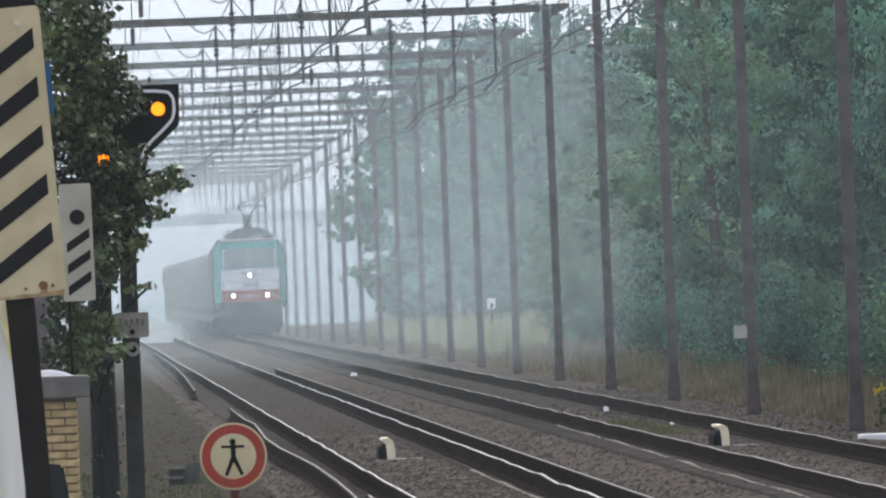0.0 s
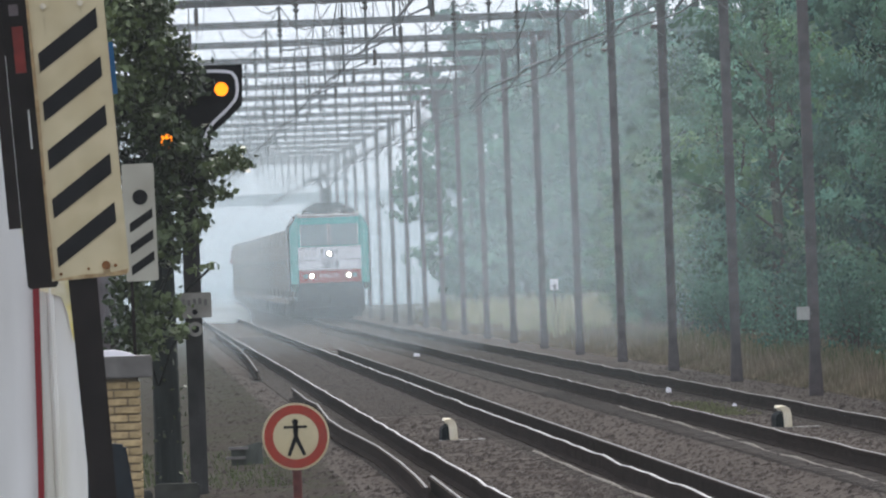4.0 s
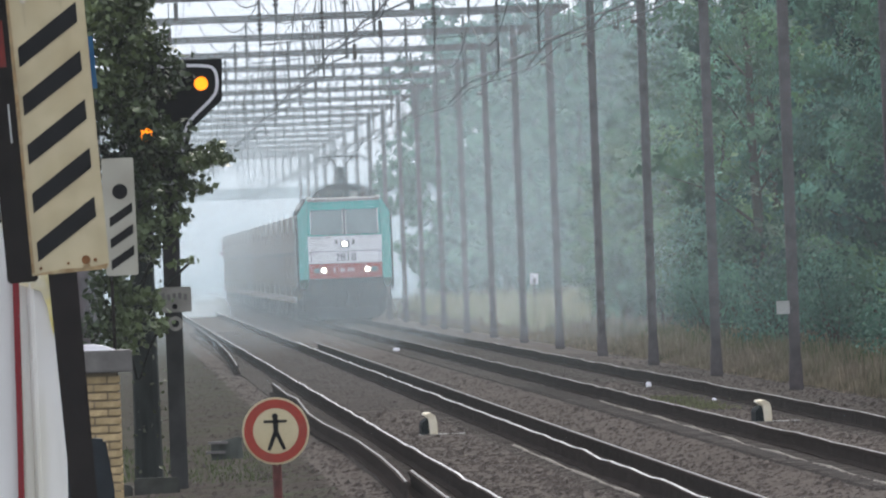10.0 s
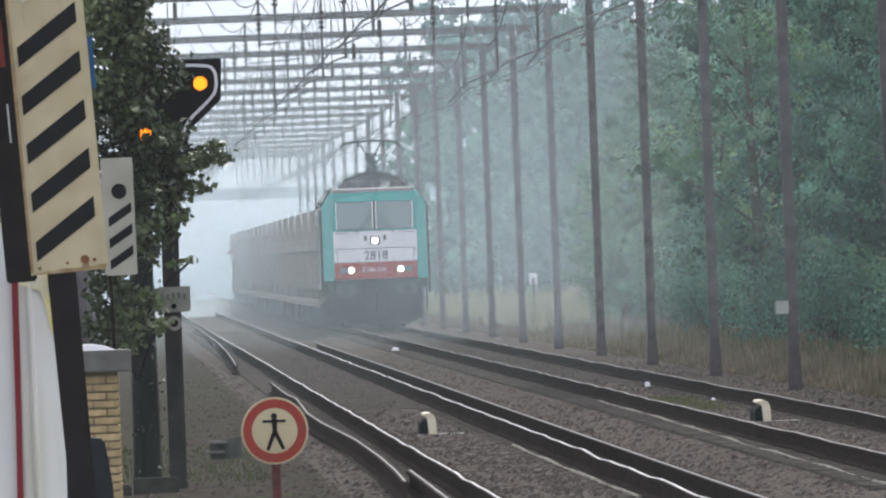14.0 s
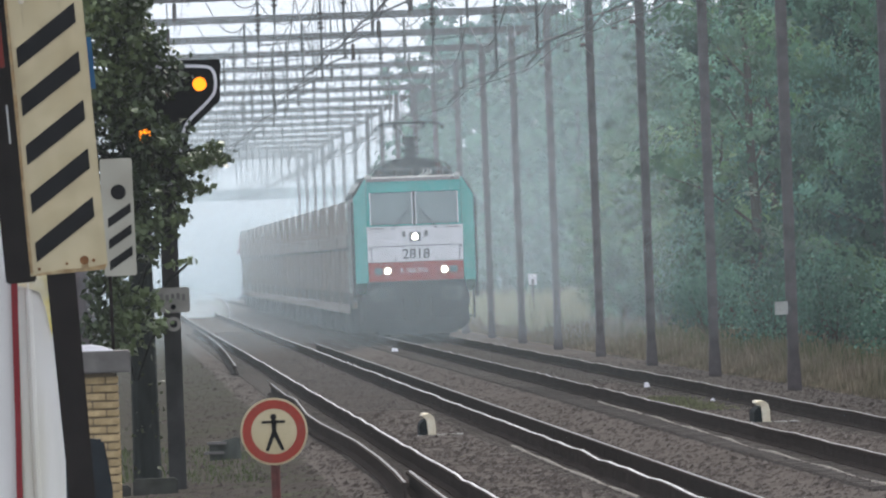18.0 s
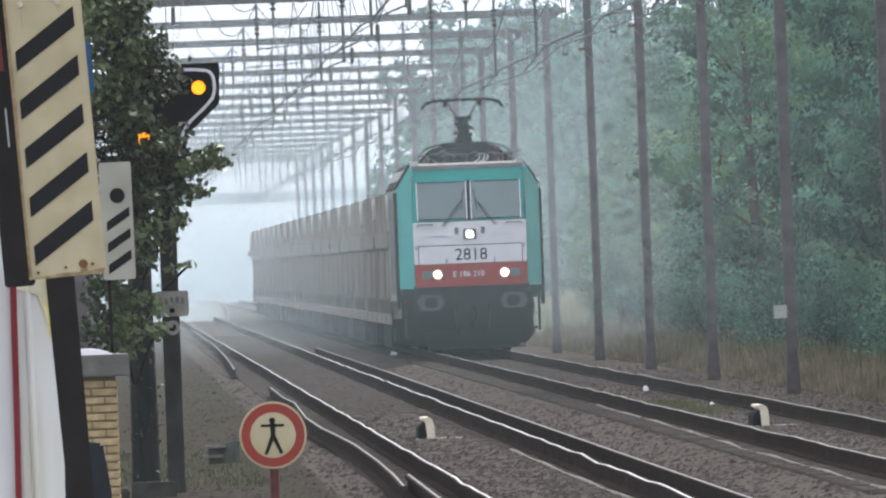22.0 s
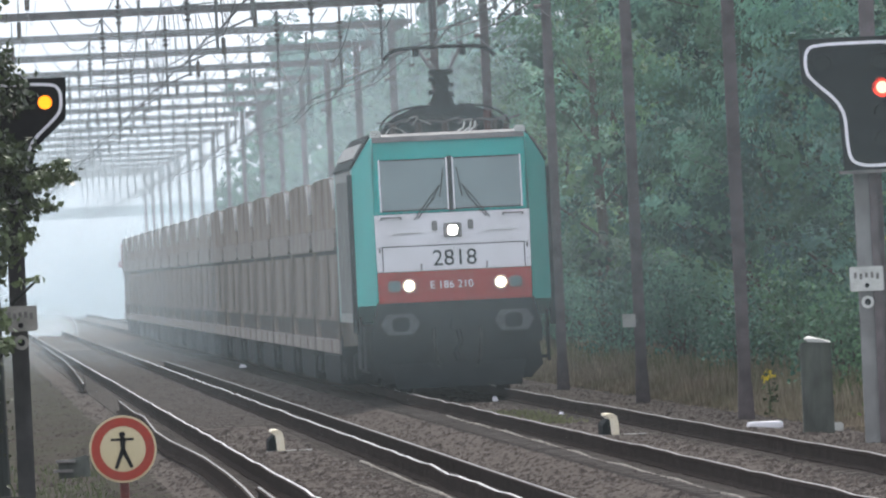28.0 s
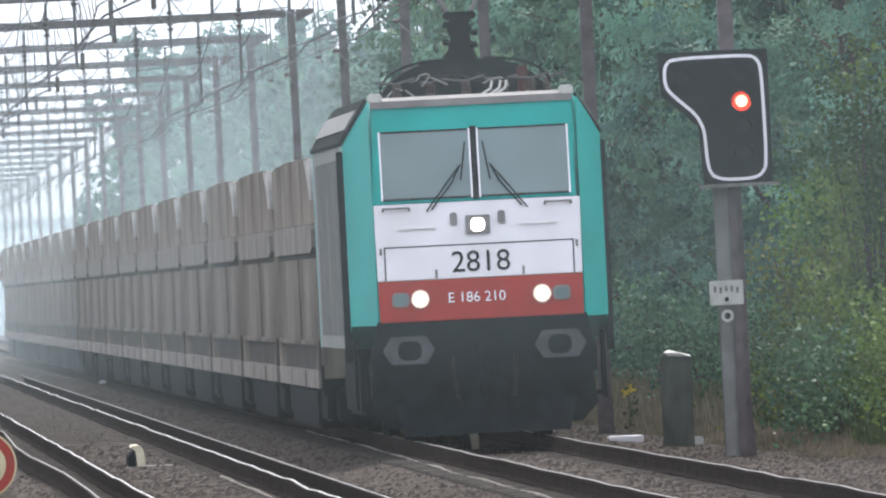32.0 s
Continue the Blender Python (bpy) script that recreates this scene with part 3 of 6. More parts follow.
def gravel():
    """Loose stones over the bed, too many to count."""
    rng = np.random.default_rng(8)
    n = 72000
    x = rng.uniform(0.2, 12.3, n)
    y = 150 / (1 - rng.uniform(0, 0.72, n))
    for c in (3.77, 7.67):
        for s in (-0.7525, 0.7525):
            x = np.where(np.abs(x - c - s) < 0.1, x + 0.25, x)
    keep = (x > 2.15 + 0.3 * np.sin(y / 4.0) + rng.normal(0, 0.3, n)) | (rng.uniform(size=n) < 0.4)
    x, y = x[keep], y[keep]
    n = len(x)
    verts, faces = [], []
    for i in range(n):
        r = rng.uniform(0.010, 0.032) * (1 + (rng.uniform() < 0.04) * 0.7)
        z = bed_height(x[i])
        p = rng.uniform(0.6, 1.3, 6) * r
        b = len(verts)
        cx, cy = x[i], y[i]
        verts += [(cx - p[0], cy, z), (cx, cy - p[1], z), (cx + p[2], cy, z + 0.005), (cx, cy + p[3], z), (cx + p[4] * 0.3, cy, z + p[4] * 0.75)]
        faces += [(b, b + 1, b + 4), (b + 1, b + 2, b + 4), (b + 2, b + 3, b + 4), (b + 3, b, b + 4)]
    tagged(new("gravel", sheet("gravel", verts, faces, M["stone"])), "loose grey and brown stones on the ballast", "gravel", kind="stuff")


# ---- overhead line ----
def gantry(y):
    """A portal over both tracks: two steel poles, a beam, hangers with insulators and steady arms."""
    g = thing("overhead_line_gantry", (0, y, 0), "brown steel portal carrying the overhead wires across both tracks", "gantry", "overhead line gantries")
    for x in (11.0, -0.35):
        p = part("pole", B(), M["pole"], g)
        bm = B()
        # two flanges and a web, thicker at the foot
        for a, b in ((-0.088, -0.066), (0.066, 0.088)):
            box(bm, (x + a, -0.11, -0.3), (x + b, 0.11, 8.0))
        box(bm, (x - 0.066, -0.09, -0.3), (x + 0.066, -0.07, 8.0))
        old = p.data
        p.data = mesh_of(bm, "pole", M["pole"])
        bpy.data.meshes.remove(old)
        part("foot", prism(B(), [(x - 0.115, -0.5), (x + 0.115, -0.5), (x + 0.11, -0.2), (x + 0.094, 0.1), (x - 0.094, 0.1), (x - 0.11, -0.2)], "y", -0.14, 0.14), M["pole"], g, "wider stained pole foot")
    bm = B()
    box(bm, (-0.24, -0.06, 7.97), (10.88, 0.06, 8.0))
    box(bm, (-0.24, -0.06, 7.82), (10.88, 0.06, 7.85))
    box(bm, (-0.24, -0.012, 7.85), (10.88, 0.012, 7.97))
    part("beam", bm, M["pole"], g)
    part("beam_bracket", prism(B(), [(11.11, 7.7), (11.5, 7.9), (11.5, 8.0), (11.11, 8.0)], "y", -0.04, 0.04), M["pole"], g)
    for cx in (3.77, 7.67):
        for dx, low in ((-0.15, 6.75), (1.25, 6.0)):
            part("hanger", cyl(B(), (cx + dx, 0, 7.8), (cx + dx, 0, low), 0.03, n=6), M["wire"], g)
            bm = B()
            for i in range(4):
                cyl(bm, (cx + dx, 0, 7.5 - i * 0.11), (cx + dx, 0, 7.44 - i * 0.11), 0.08, 0.045, n=8)
            part("insulator", bm, M["insulator"], g, "brown ribbed insulator")
        part("steady_arm", tube(B(), [(cx + 1.25, 0, 6.05), (cx + 0.5, 0, 5.75), (cx + 0.1, 0, 5.32)], 0.02, 6), M["wire"], g)
        part("brace", tube(B(), [(cx + 1.25, 0, 6.9), (cx - 0.15, 0, 6.8)], 0.015, 6), M["wire"], g)
        # loops of jumper cable under the beam
        for x0, x1, sag in ((cx - 1.3, cx - 0.15, 0.7), (cx - 0.15, cx + 1.0, 0.55)):
            pts = [(x0 + (x1 - x0) * i / 8, 0.1, 7.8 - sag * math.sin(math.pi * i / 8)) for i in range(9)]
            part("jumper_cable", tube(B(), pts, 0.012, 5), M["wire"], g)
    for x in (10.44, 10.53):
        part("loop_wire", cyl(B(), (x, 0, 7.82), (x, 0, 6.45), 0.013, n=5), M["wire"], g)
    part("loop_weight", box(B(), (10.42, -0.02, 6.40), (10.55, 0.02, 6.46)), M["wire"], g)
    for x, low in ((1.6, 6.9), (5.72, 6.4)):
        part("dropper", cyl(B(), (x, 0, 7.8), (x, 0, low), 0.014, n=5), M["wire"], g)
        part("insulator", cyl(B(), (x, 0, low + 0.35), (x, 0, low), 0.045, n=8), M["insulator"], g)
    # feeder bracket on the pole
    part("side_bracket", tube(B(), [(10.91, 0, 6.86), (10.3, 0, 6.76), (9.75, 0, 6.62)], 0.022, 6), M["roof"], g, "pale side arm")
    part("side_insulator", cyl(B(), (10.78, 0, 6.55), (10.92, 0, 6.55), 0.04, n=8), M["insulator"], g)
    return g


FIRST, SPAN, COUNT = 281.7, 49.6, 22


def overhead():
    g = gantry(FIRST)
    for i in range(1, COUNT):
        copy_thing(g, pose(0, FIRST + SPAN * i, 0, 0, 0, 0))
    copy_thing(g, pose(0, FIRST - SPAN, 0))
    copy_thing(g, pose(0, FIRST - 2 * SPAN, 0))
    ends = [FIRST + SPAN * i for i in range(-2, 22)]
    for cx in (3.77, 7.67):
        w = thing("overhead_wire", (cx, 0, 0), "thin dark contact wire hung from a sagging carrier wire", "overhead wire", "overhead wires")
        carrier, contact, drops = B(), B(), B()
        for n, (a, b) in enumerate(zip(ends, ends[1:])):
            s0, s1 = (0.2, -0.2) if n % 2 else (-0.2, 0.2)
            pts = []
            for i in range(9):
                u = i / 8
                pts.append((-0.15, a + (b - a) * u, 5.95 + 0.8 * (2 * u - 1) ** 2))
            tube(carrier, pts, 0.011, 5)
            cyl(contact, (s0, a, 5.3), (s1, b, 5.3), 0.01, n=5)
            for i in range(1, 8):
                u = i / 8
                cyl(drops, (-0.15, a + (b - a) * u, 5.95 + 0.8 * (2 * u - 1) ** 2), (s0 + (s1 - s0) * u, a + (b - a) * u, 5.3), 0.006, n=4)
        part("carrier_wire", carrier, M["wire"], w)
        part("contact_wire", contact, M["wire"], w)
        tagged(part("droppers", drops, M["wire"], w), kind="stuff")
    for x, z, sag in ((10.85, 6.55, 0.5), (11.45, 7.95, 0.6), (5.72, 6.4, 0.5), (1.6, 6.9, 0.5)):
        bm = B()
        for a, b in zip(ends, ends[1:]):
            tube(bm, [(x, a + (b - a) * i / 8, z - sag * (1 - (2 * i / 8 - 1) ** 2)) for i in range(9)], 0.006, 5)
        w = thing("feeder_wire", (0, 0, 0), "dark feeder cable sagging from gantry to gantry", "cable", "feeder wires")
        part("cable", bm, M["wire"], w)


def far_bridge():
    """A flat deck that crosses the line far off, hardly showing through the mist."""
    g = thing("road_bridge", (4, 1530, 0), "flat concrete bridge crossing the line far off in the mist", "bridge")
    part("deck", box(B(), (-60, 0, 6.15), (60, 9, 6.85)), M["concrete"], g, bevel=0.05)
    for x in (-22, 20):
        part("pier", box(B(), (x - 0.6, 1, -0.5), (x + 0.6, 8, 6.1)), M["concrete"], g)


# ---- mist ----
def mist_layers():
    def layer(y, material, x0, x1, z1, label):
        v = [(x0, 0, -0.6), (x1, 0, -0.6), (x1, 0, z1), (x0, 0, z1)]
        ob = new("mist_layer", sheet("mist_layer", v, [(0, 1, 2, 3)], material))
        ob.location = (0, y, 0)
        tagged(ob, label, "mist", "mist layers", "stuff")
    over = "thin pale mist hanging over the line"
    soft = (0.63, 0.725, 0.77)
    layer(95, mist("near_haze", 0.030, col=(0.50, 0.53, 0.54)), -40, 40, 26, "faint haze close by")
    layer(252, mist("thin_mist", 0.056, low=40.0, lift=2.2), -300, 300, 26, over)
    # the mist thickens step by step; the wood's edge keeps it off the nearer trees
    layer(352, mist("thin_mist", 0.08, left=9.6, edge=2.2, low=40.0, lift=1.6, col=(0.53, 0.64, 0.67)), -300, 300, 18, over)
    layer(560, mist("thin_mist", 0.16, left=13.4, edge=1.2, low=40.0, lift=0.3, col=soft), -300, 14.7, 15, over)
    layer(690, mist("thin_mist", 0.095, left=13.0, edge=1.2, low=40.0, lift=0.3, col=soft), -300, 14.3, 15, over)
    layer(835, mist("thin_mist", 0.16, left=9.3, edge=1.5, low=40.0, lift=2.4, col=soft), -300, 13.7, 16, over)
    layer(920, mist("mist_before_far_wood", 0.21, left=12.5, edge=-1.5, lift=1.5, col=(0.44, 0.60, 0.62)), 10.9, 80, 26, "pale mist before the far wood")
    layer(985, mist("low_white_mist", 0.8, left=5.0, edge=0.8, low=1.3, col=(0.66, 0.74, 0.78)), -300, 6, 2, "white mist lying low on the track")
    layer(1015, mist("thin_mist", 0.22, left=13.6, edge=1.0, low=22.0, lift=0.3, col=soft), -300, 14.7, 22, over)
    layer(1495, mist("far_mist", 0.93, low=17.5, col=(0.44, 0.54, 0.60)), -600, 600, 22, "dense pale mist closing the line far off")


# ---- the train ----
def locomotive():
    """Front face at y = 0, rails at z = 0, the body behind it along +y."""
    L = thing("locomotive", (7.67, 300, 0), "turquoise, white and red electric locomotive with its headlights on", "locomotive")
    # body shell: tapered cab, shoulders, sides and roof edge
    full = ((1.475, 1.10), (1.475, 2.76), (1.475, 3.44), (1.17, 3.93))
    def shell(rings):
        """Rings of four (half width, height, y) points a side, joined one to the next."""
        verts, faces, k = [], [], 8
        for ring in rings:
            verts += [(-w, y, z) for w, z, y in ring] + [(w, y, z) for w, z, y in reversed(ring)]
        for j in range(len(rings) - 1):
            for i in range(k):
                faces.append((j * k + i, j * k + (i + 1) % k, (j + 1) * k + (i + 1) % k, (j + 1) * k + i))
        faces += [tuple(range(k)), tuple(range((len(rings) - 1) * k, len(rings) * k))]
        return solid(B(), verts, faces)
    def at(y):
        return [(w, z, y) for w, z in full]
    nose_ring = [(1.18, 1.38, 0.0), (1.185, 2.76, 0.0), (1.17, 3.42, 0.18), (1.155, 3.87, 0.30)]
    corner_ring = [(1.475, 1.36, 0.95), (1.475, 2.76, 0.95), (1.475, 3.44, 1.12), (1.17, 3.93, 0.6)]
    cab = part("cab", shell([nose_ring, corner_ring, at(2.6)]), M["teal"], L, "turquoise painted cab")
    cab.data.polygons.foreach_set("use_smooth", [False] * len(cab.data.polygons))
    for s in (-1, 1):
        # one flat panel over each chamfer, 3 mm proud of the shell
        def on(z, u):
            q = max(0.0, z - 2.76) / 1.1
            return (s * (1.19 + 0.290 * u), -0.004 + 0.27 * q * (1 - u) + 0.95 * u, z)
        rows = [(1.36, 0.0, 1.0), (2.0, 0.0, 1.0), (2.76, 0.0, 1.0), (3.1, 0.0, 1.0), (3.45, 0.0, 1.0), (3.6, 0.0, 0.70), (3.75, 0.0, 0.38), (3.88, 0.0, 0.08)]
        v, f = [], []
        for z, u0, u1 in rows:
            v += [on(z, u0 + (u1 - u0) * i / 4) for i in range(5)]
        for j in range(len(rows) - 1):
            f += [(j * 5 + i, j * 5 + i + 1, j * 5 + i + 6, j * 5 + i + 5) for i in range(4)]
        ch = part("chamfer_panel", solid(B(), v, f), M["teal"], L, "turquoise slanting cab corner")
        ch.data.polygons.foreach_set("use_smooth", [True] * len(ch.data.polygons))
    body = part("body", shell([at(2.6), at(17.7)]), M["grey"], L, "light grey ribbed body side")
    part("rear_cab", shell([at(17.7), at(18.1), [(1.18, 1.38, 18.8), (1.19, 2.74, 18.8), (1.17, 3.6, 18.7), (1.14, 3.88, 18.5)]]), M["teal"], L)
    # raised ribs and door on the visible flank
    for y in np.arange(3.4, 16.0, 0.5):
        for s in (-1, 1):
            part("side_rib", box(B(), (s * 1.475 - 0.012, y, 1.25), (s * 1.475 + 0.012, y + 0.2, 3.3)), M["grey"], body)
    for s in (-1, 1):
        d = part("cab_door", box(B(), (s * 1.48 - 0.012, 1.75, 1.15), (s * 1.48 + 0.012, 2.4, 3.3)), M["black"], L, "dark cab door recess")
        part("door_rail", cyl(B(), (s * 1.52, 1.7, 1.2), (s * 1.52, 1.7, 2.4), 0.018, n=6), M["chrome"], d)
    # nose: white panel, lower panel, red band
    nose = part("nose_panel", prism(B(), [(-1.175, 1.86), (1.175, 1.86), (1.185, 2.735), (-1.185, 2.735)], "y", -0.03, 0.02), M["white"], L, "white painted nose panel", bevel=0.008)
    part("hatch_frame", prism(B(), [(-1.09, 1.865), (-1.075, 1.865), (-1.075, 2.235), (1.075, 2.235), (1.075, 1.865), (1.09, 1.865), (1.09, 2.25), (-1.09, 2.25)], "y", -0.034, -0.028), M["under"], nose, "dark seam of the nose hatch")
    for x in (-0.5, 0.5):
        part("hatch_latch", box(B(), (x - 0.012, -0.045, 1.87), (x + 0.012, -0.03, 1.97)), M["roof"], nose)
    for x in (-1.125, 1.125):
        part("hinge", cyl(B(), (x, -0.045, 2.16), (x, -0.045, 2.24), 0.014, n=6), M["roof"], nose)
    band = part("lower_band", prism(B(), [(-1.17, 1.385), (1.17, 1.385), (1.175, 1.855), (-1.175, 1.855)], "y", -0.035, 0.02), M["red"], L, "red painted band with the headlights", bevel=0.008)
    words("2818", 0.345, M["black"], nose, (0.015, -0.036, 2.035), "fleet_number")
    words("E 186 210", 0.165, M["white"], band, (-0.05, -0.041, 1.635), "class_number")
    for s in (-1, 1):
        lamp = part("headlight", cyl(B(), (s * 0.70, -0.06, 1.64), (s * 0.70, -0.03, 1.64), 0.108, n=20), M["chrome"], L, "round lit headlight")
        part("lens", cyl(B(), (s * 0.70, -0.068, 1.64), (s * 0.70, -0.058, 1.64), 0.07, n=20), HEADLIGHT, lamp, "glowing headlight lens")
        # this disc emits by itself to imitate the headlight's warm bloom
        part("reflector", cyl(B(), (s * 0.70, -0.064, 1.64), (s * 0.70, -0.058, 1.64), 0.098, n=20), WARM_BLOOM, lamp, "warm glowing ring standing in for bloom round the lens")
        tail = part("tail_light", prism(B(), round_poly(0.2, 0.17, 0.05, 4, s * 0.925, 1.64), "y", -0.055, -0.03), M["roof"], L, "unlit grey tail lamp")
        part("lamp_glass", prism(B(), round_poly(0.15, 0.12, 0.04, 4, s * 0.925, 1.64), "y", -0.06, -0.054), GLASS, tail)
    tl = part("top_light", box(B(), (-0.14, -0.06, 2.355), (0.14, -0.028, 2.575)), M["roof"], L, "square lit upper headlight", bevel=0.01)
    part("lens", prism(B(), round_poly(0.145, 0.145, 0.05, 4, 0, 2.465), "y", -0.068, -0.058), HEADLIGHT, tl, "glowing upper headlight lens")
    for s in (-1, 1):
        part("marker_socket", prism(B(), round_poly(0.085, 0.15, 0.03, 3, s * 0.275, 2.54), "y", -0.05, -0.028), M["roof"], nose)
        part("grab_rail", tube(B(), [(s * 0.78, -0.03, 2.66), (s * 0.78, -0.08, 2.69), (s * 1.08, -0.08, 2.69), (s * 1.08, -0.03, 2.66)], 0.013, 6), M["roof"], nose)
        part("tread", box(B(), (s * 0.70 - 0.22, -0.05, 2.44), (s * 0.70 + 0.22, -0.03, 2.45)), M["plate"], nose)
    # windscreens, set on the sloping face
    def sloped(x0, x1, z0, z1, out, thick):
        def yy(z):
            return 0.30 * (z - 2.78) / 1.08 - 0.012
        v = []
        for o in (out, out + thick):
            for x, z in ((x0, z0), (x1, z0), (x1, z1), (x0, z1)):
                v.append((x, yy(z) - o, z))
        return solid(B(), v, [(0, 1, 2, 3), (4, 5, 6, 7), (0, 1, 5, 4), (1, 2, 6, 5), (2, 3, 7, 6), (3, 0, 4, 7)])
    part("front_frame", sloped(-1.14, 1.14, 2.745, 3.86, -0.05, 0.06), M["teal"], L, "turquoise windscreen surround")
    for s in (-1, 1):
        a, b = sorted((s * 0.055, s * 1.07))
        w = part("windscreen", sloped(a, b, 2.80, 3.555, 0.012, 0.012), GLASS, L, "grey reflecting windscreen")
        for q in ((a, b, 3.555, 3.575), (a, b, 2.78, 2.80), (a - 0.018, a, 2.78, 3.575), (b, b + 0.018, 2.78, 3.575)):
            part("window_frame", sloped(*q, 0.010, 0.022), M["white"] if q[1] - q[0] < 0.1 else M["black"], w)
        p0, p1 = (s * 0.52, -0.05, 2.66), (s * 0.28, -0.03, 2.95)
        part("wiper", tube(B(), [p0, p1, (s * 0.17, 0.02, 3.16)], 0.010, 6), M["under"], L, "black wiper arm")
        part("wiper", tube(B(), [(s * 0.58, -0.05, 2.64), (s * 0.34, -0.02, 2.95), (s * 0.17, 0.02, 3.16)], 0.009, 6), M["under"], L)
        part("wiper_blade", tube(B(), [(s * 0.10, 0.09, 3.42), (s * 0.17, 0.0, 2.98)], 0.010, 6), M["under"], L)
    part("window_pillar", sloped(-0.04, 0.04, 2.76, 3.60, 0.012, 0.016), M["black"], L)
    part("roof_lip", solid(B(), [(-1.16, 0.25, 3.925), (1.16, 0.25, 3.925), (1.16, 0.9, 3.97), (-1.16, 0.9, 3.97), (-1.16, 0.245, 3.845), (1.16, 0.245, 3.845), (1.16, 0.9, 3.90), (-1.16, 0.9, 3.90)],
         [(0, 1, 2, 3), (4, 5, 6, 7), (0, 1, 5, 4), (1, 2, 6, 5), (2, 3, 7, 6), (3, 0, 4, 7)]), M["roof"], L, "pale grey roof edge")
    for s in (-1, 1):
        part("roof_corner", box(B(), (s * 1.10 - 0.08, 0.24, 3.90), (s * 1.10 + 0.08, 0.55, 4.02)), M["plate"], L, bevel=0.02)
        part("roof_slope", solid(B(), [(s * 1.18, 1.2, 3.935), (s * 1.49, 1.2, 3.45), (s * 1.49, 17.5, 3.45), (s * 1.18, 17.5, 3.935), (s * 1.20, 1.2, 3.975), (s * 1.51, 1.2, 3.49), (s * 1.51, 17.5, 3.49), (s * 1.20, 17.5, 3.975)],
             [(0, 1, 2, 3), (4, 5, 6, 7), (0, 1, 5, 4), (1, 2, 6, 5), (2, 3, 7, 6), (3, 0, 4, 7)]), M["under"], L, "dark roof edge panel")
    for s in (-1, 1):
        part("side_fin", box(B(), (min(s * 1.47, s * 1.55), 1.45, 0.95), (max(s * 1.47, s * 1.55), 1.7, 3.38)), M["under"], L, "dark door edge and handrail strip", bevel=0.01)
        part("roof_rail", solid(B(), [(s * 1.28, 1.25, 3.83), (s * 1.42, 1.25, 3.61), (s * 1.42, 17.0, 3.61), (s * 1.28, 17.0, 3.83), (s * 1.31, 1.25, 3.85), (s * 1.45, 1.25, 3.63), (s * 1.45, 17.0, 3.63), (s * 1.31, 17.0, 3.85)],
             [(0, 1, 2, 3), (4, 5, 6, 7), (0, 1, 5, 4), (1, 2, 6, 5), (2, 3, 7, 6), (3, 0, 4, 7)]), M["grey"], L, "pale strip along the roof edge")
    part("roof_deck", box(B(), (-1.15, 1.0, 3.9), (1.15, 18.0, 3.955)), M["roof"], L)
    # front below the nose
    part("buffer_beam", prism(B(), [(-1.2, 1.40), (-1.30, 0.95), (-1.28, 0.72), (1.28, 0.72), (1.30, 0.95), (1.2, 1.40)], "y", -0.012, 0.5), M["under"], L, "grimy black buffer beam")
    for s in (-1, 1):
        bf = part("buffer", prism(B(), [(s * 0.87 + x, 1.06 + z) for x, z in ((-0.30, 0), (-0.2, 0.16), (0.2, 0.16), (0.30, 0), (0.2, -0.16), (-0.2, -0.16))], "y", -0.52, -0.46), M["buffer"], L, "wide buffer plate with pale worn corners", bevel=0.01)
        part("wear_plate", prism(B(), round_poly(0.27, 0.22, 0.09, 5, s * 0.86, 1.055), "y", -0.526, -0.518), M["under"], bf, "dark greasy middle of the buffer plate")
        part("buffer_stem", cyl(B(), (s * 0.87, -0.46, 1.06), (s * 0.87, 0.05, 1.06), 0.13, 0.17, n=14), M["under"], L)
        part("brake_hose", tube(B(), [(s * 0.35, -0.02, 0.98), (s * 0.36, -0.2, 0.8), (s * 0.33, -0.18, 0.5), (s * 0.3, -0.05, 0.42)], 0.025, 7), M["rubber"], L)
        part("step", box(B(), (s * 1.2 - 0.16, 0.35, 0.45), (s * 1.2 + 0.16, 0.6, 0.5)), M["under"], L)
        part("ladder", box(B(), (s * 1.43 - 0.02, 1.7, 0.4), (s * 1.43 + 0.02, 2.3, 1.2)), M["under"], L)
    part("coupling_hook", box(B(), (-0.09, -0.4, 0.93), (0.09, 0.05, 1.12)), M["under"], L, bevel=0.02)
    part("screw_coupling", tube(B(), [(0, -0.36, 1.0), (0.05, -0.38, 0.75), (-0.05, -0.36, 0.62), (0, -0.3, 0.5)], 0.04, 7), M["under"], L)
    # skirt and plough reach extra low, to stand in for shade beneath the front
    part("skirt", prism(B(), [(-1.25, 0.75), (-1.29, 0.36), (-1.1, 0.16), (1.1, 0.16), (1.29, 0.36), (1.25, 0.75)], "y", 0.15, 0.25), M["under"], L)
    part("snow_plough", solid(B(), [(-1.05, 0.12, 0.45), (1.05, 0.12, 0.45), (0.95, -0.1, 0.07), (-0.95, -0.1, 0.07), (-1.05, 0.2, 0.45), (1.05, 0.2, 0.45), (0.95, 0.0, 0.07), (-0.95, 0.0, 0.07)],
         [(0, 1, 2, 3), (4, 5, 6, 7), (0, 1, 5, 4), (1, 2, 6, 5), (2, 3, 7, 6), (3, 0, 4, 7)]), M["under"], L, "black track clearing plough")
    part("underframe", box(B(), (-1.3, 5.5, 0.3), (1.3, 13.3, 1.15)), M["under"], L, bevel=0.05)
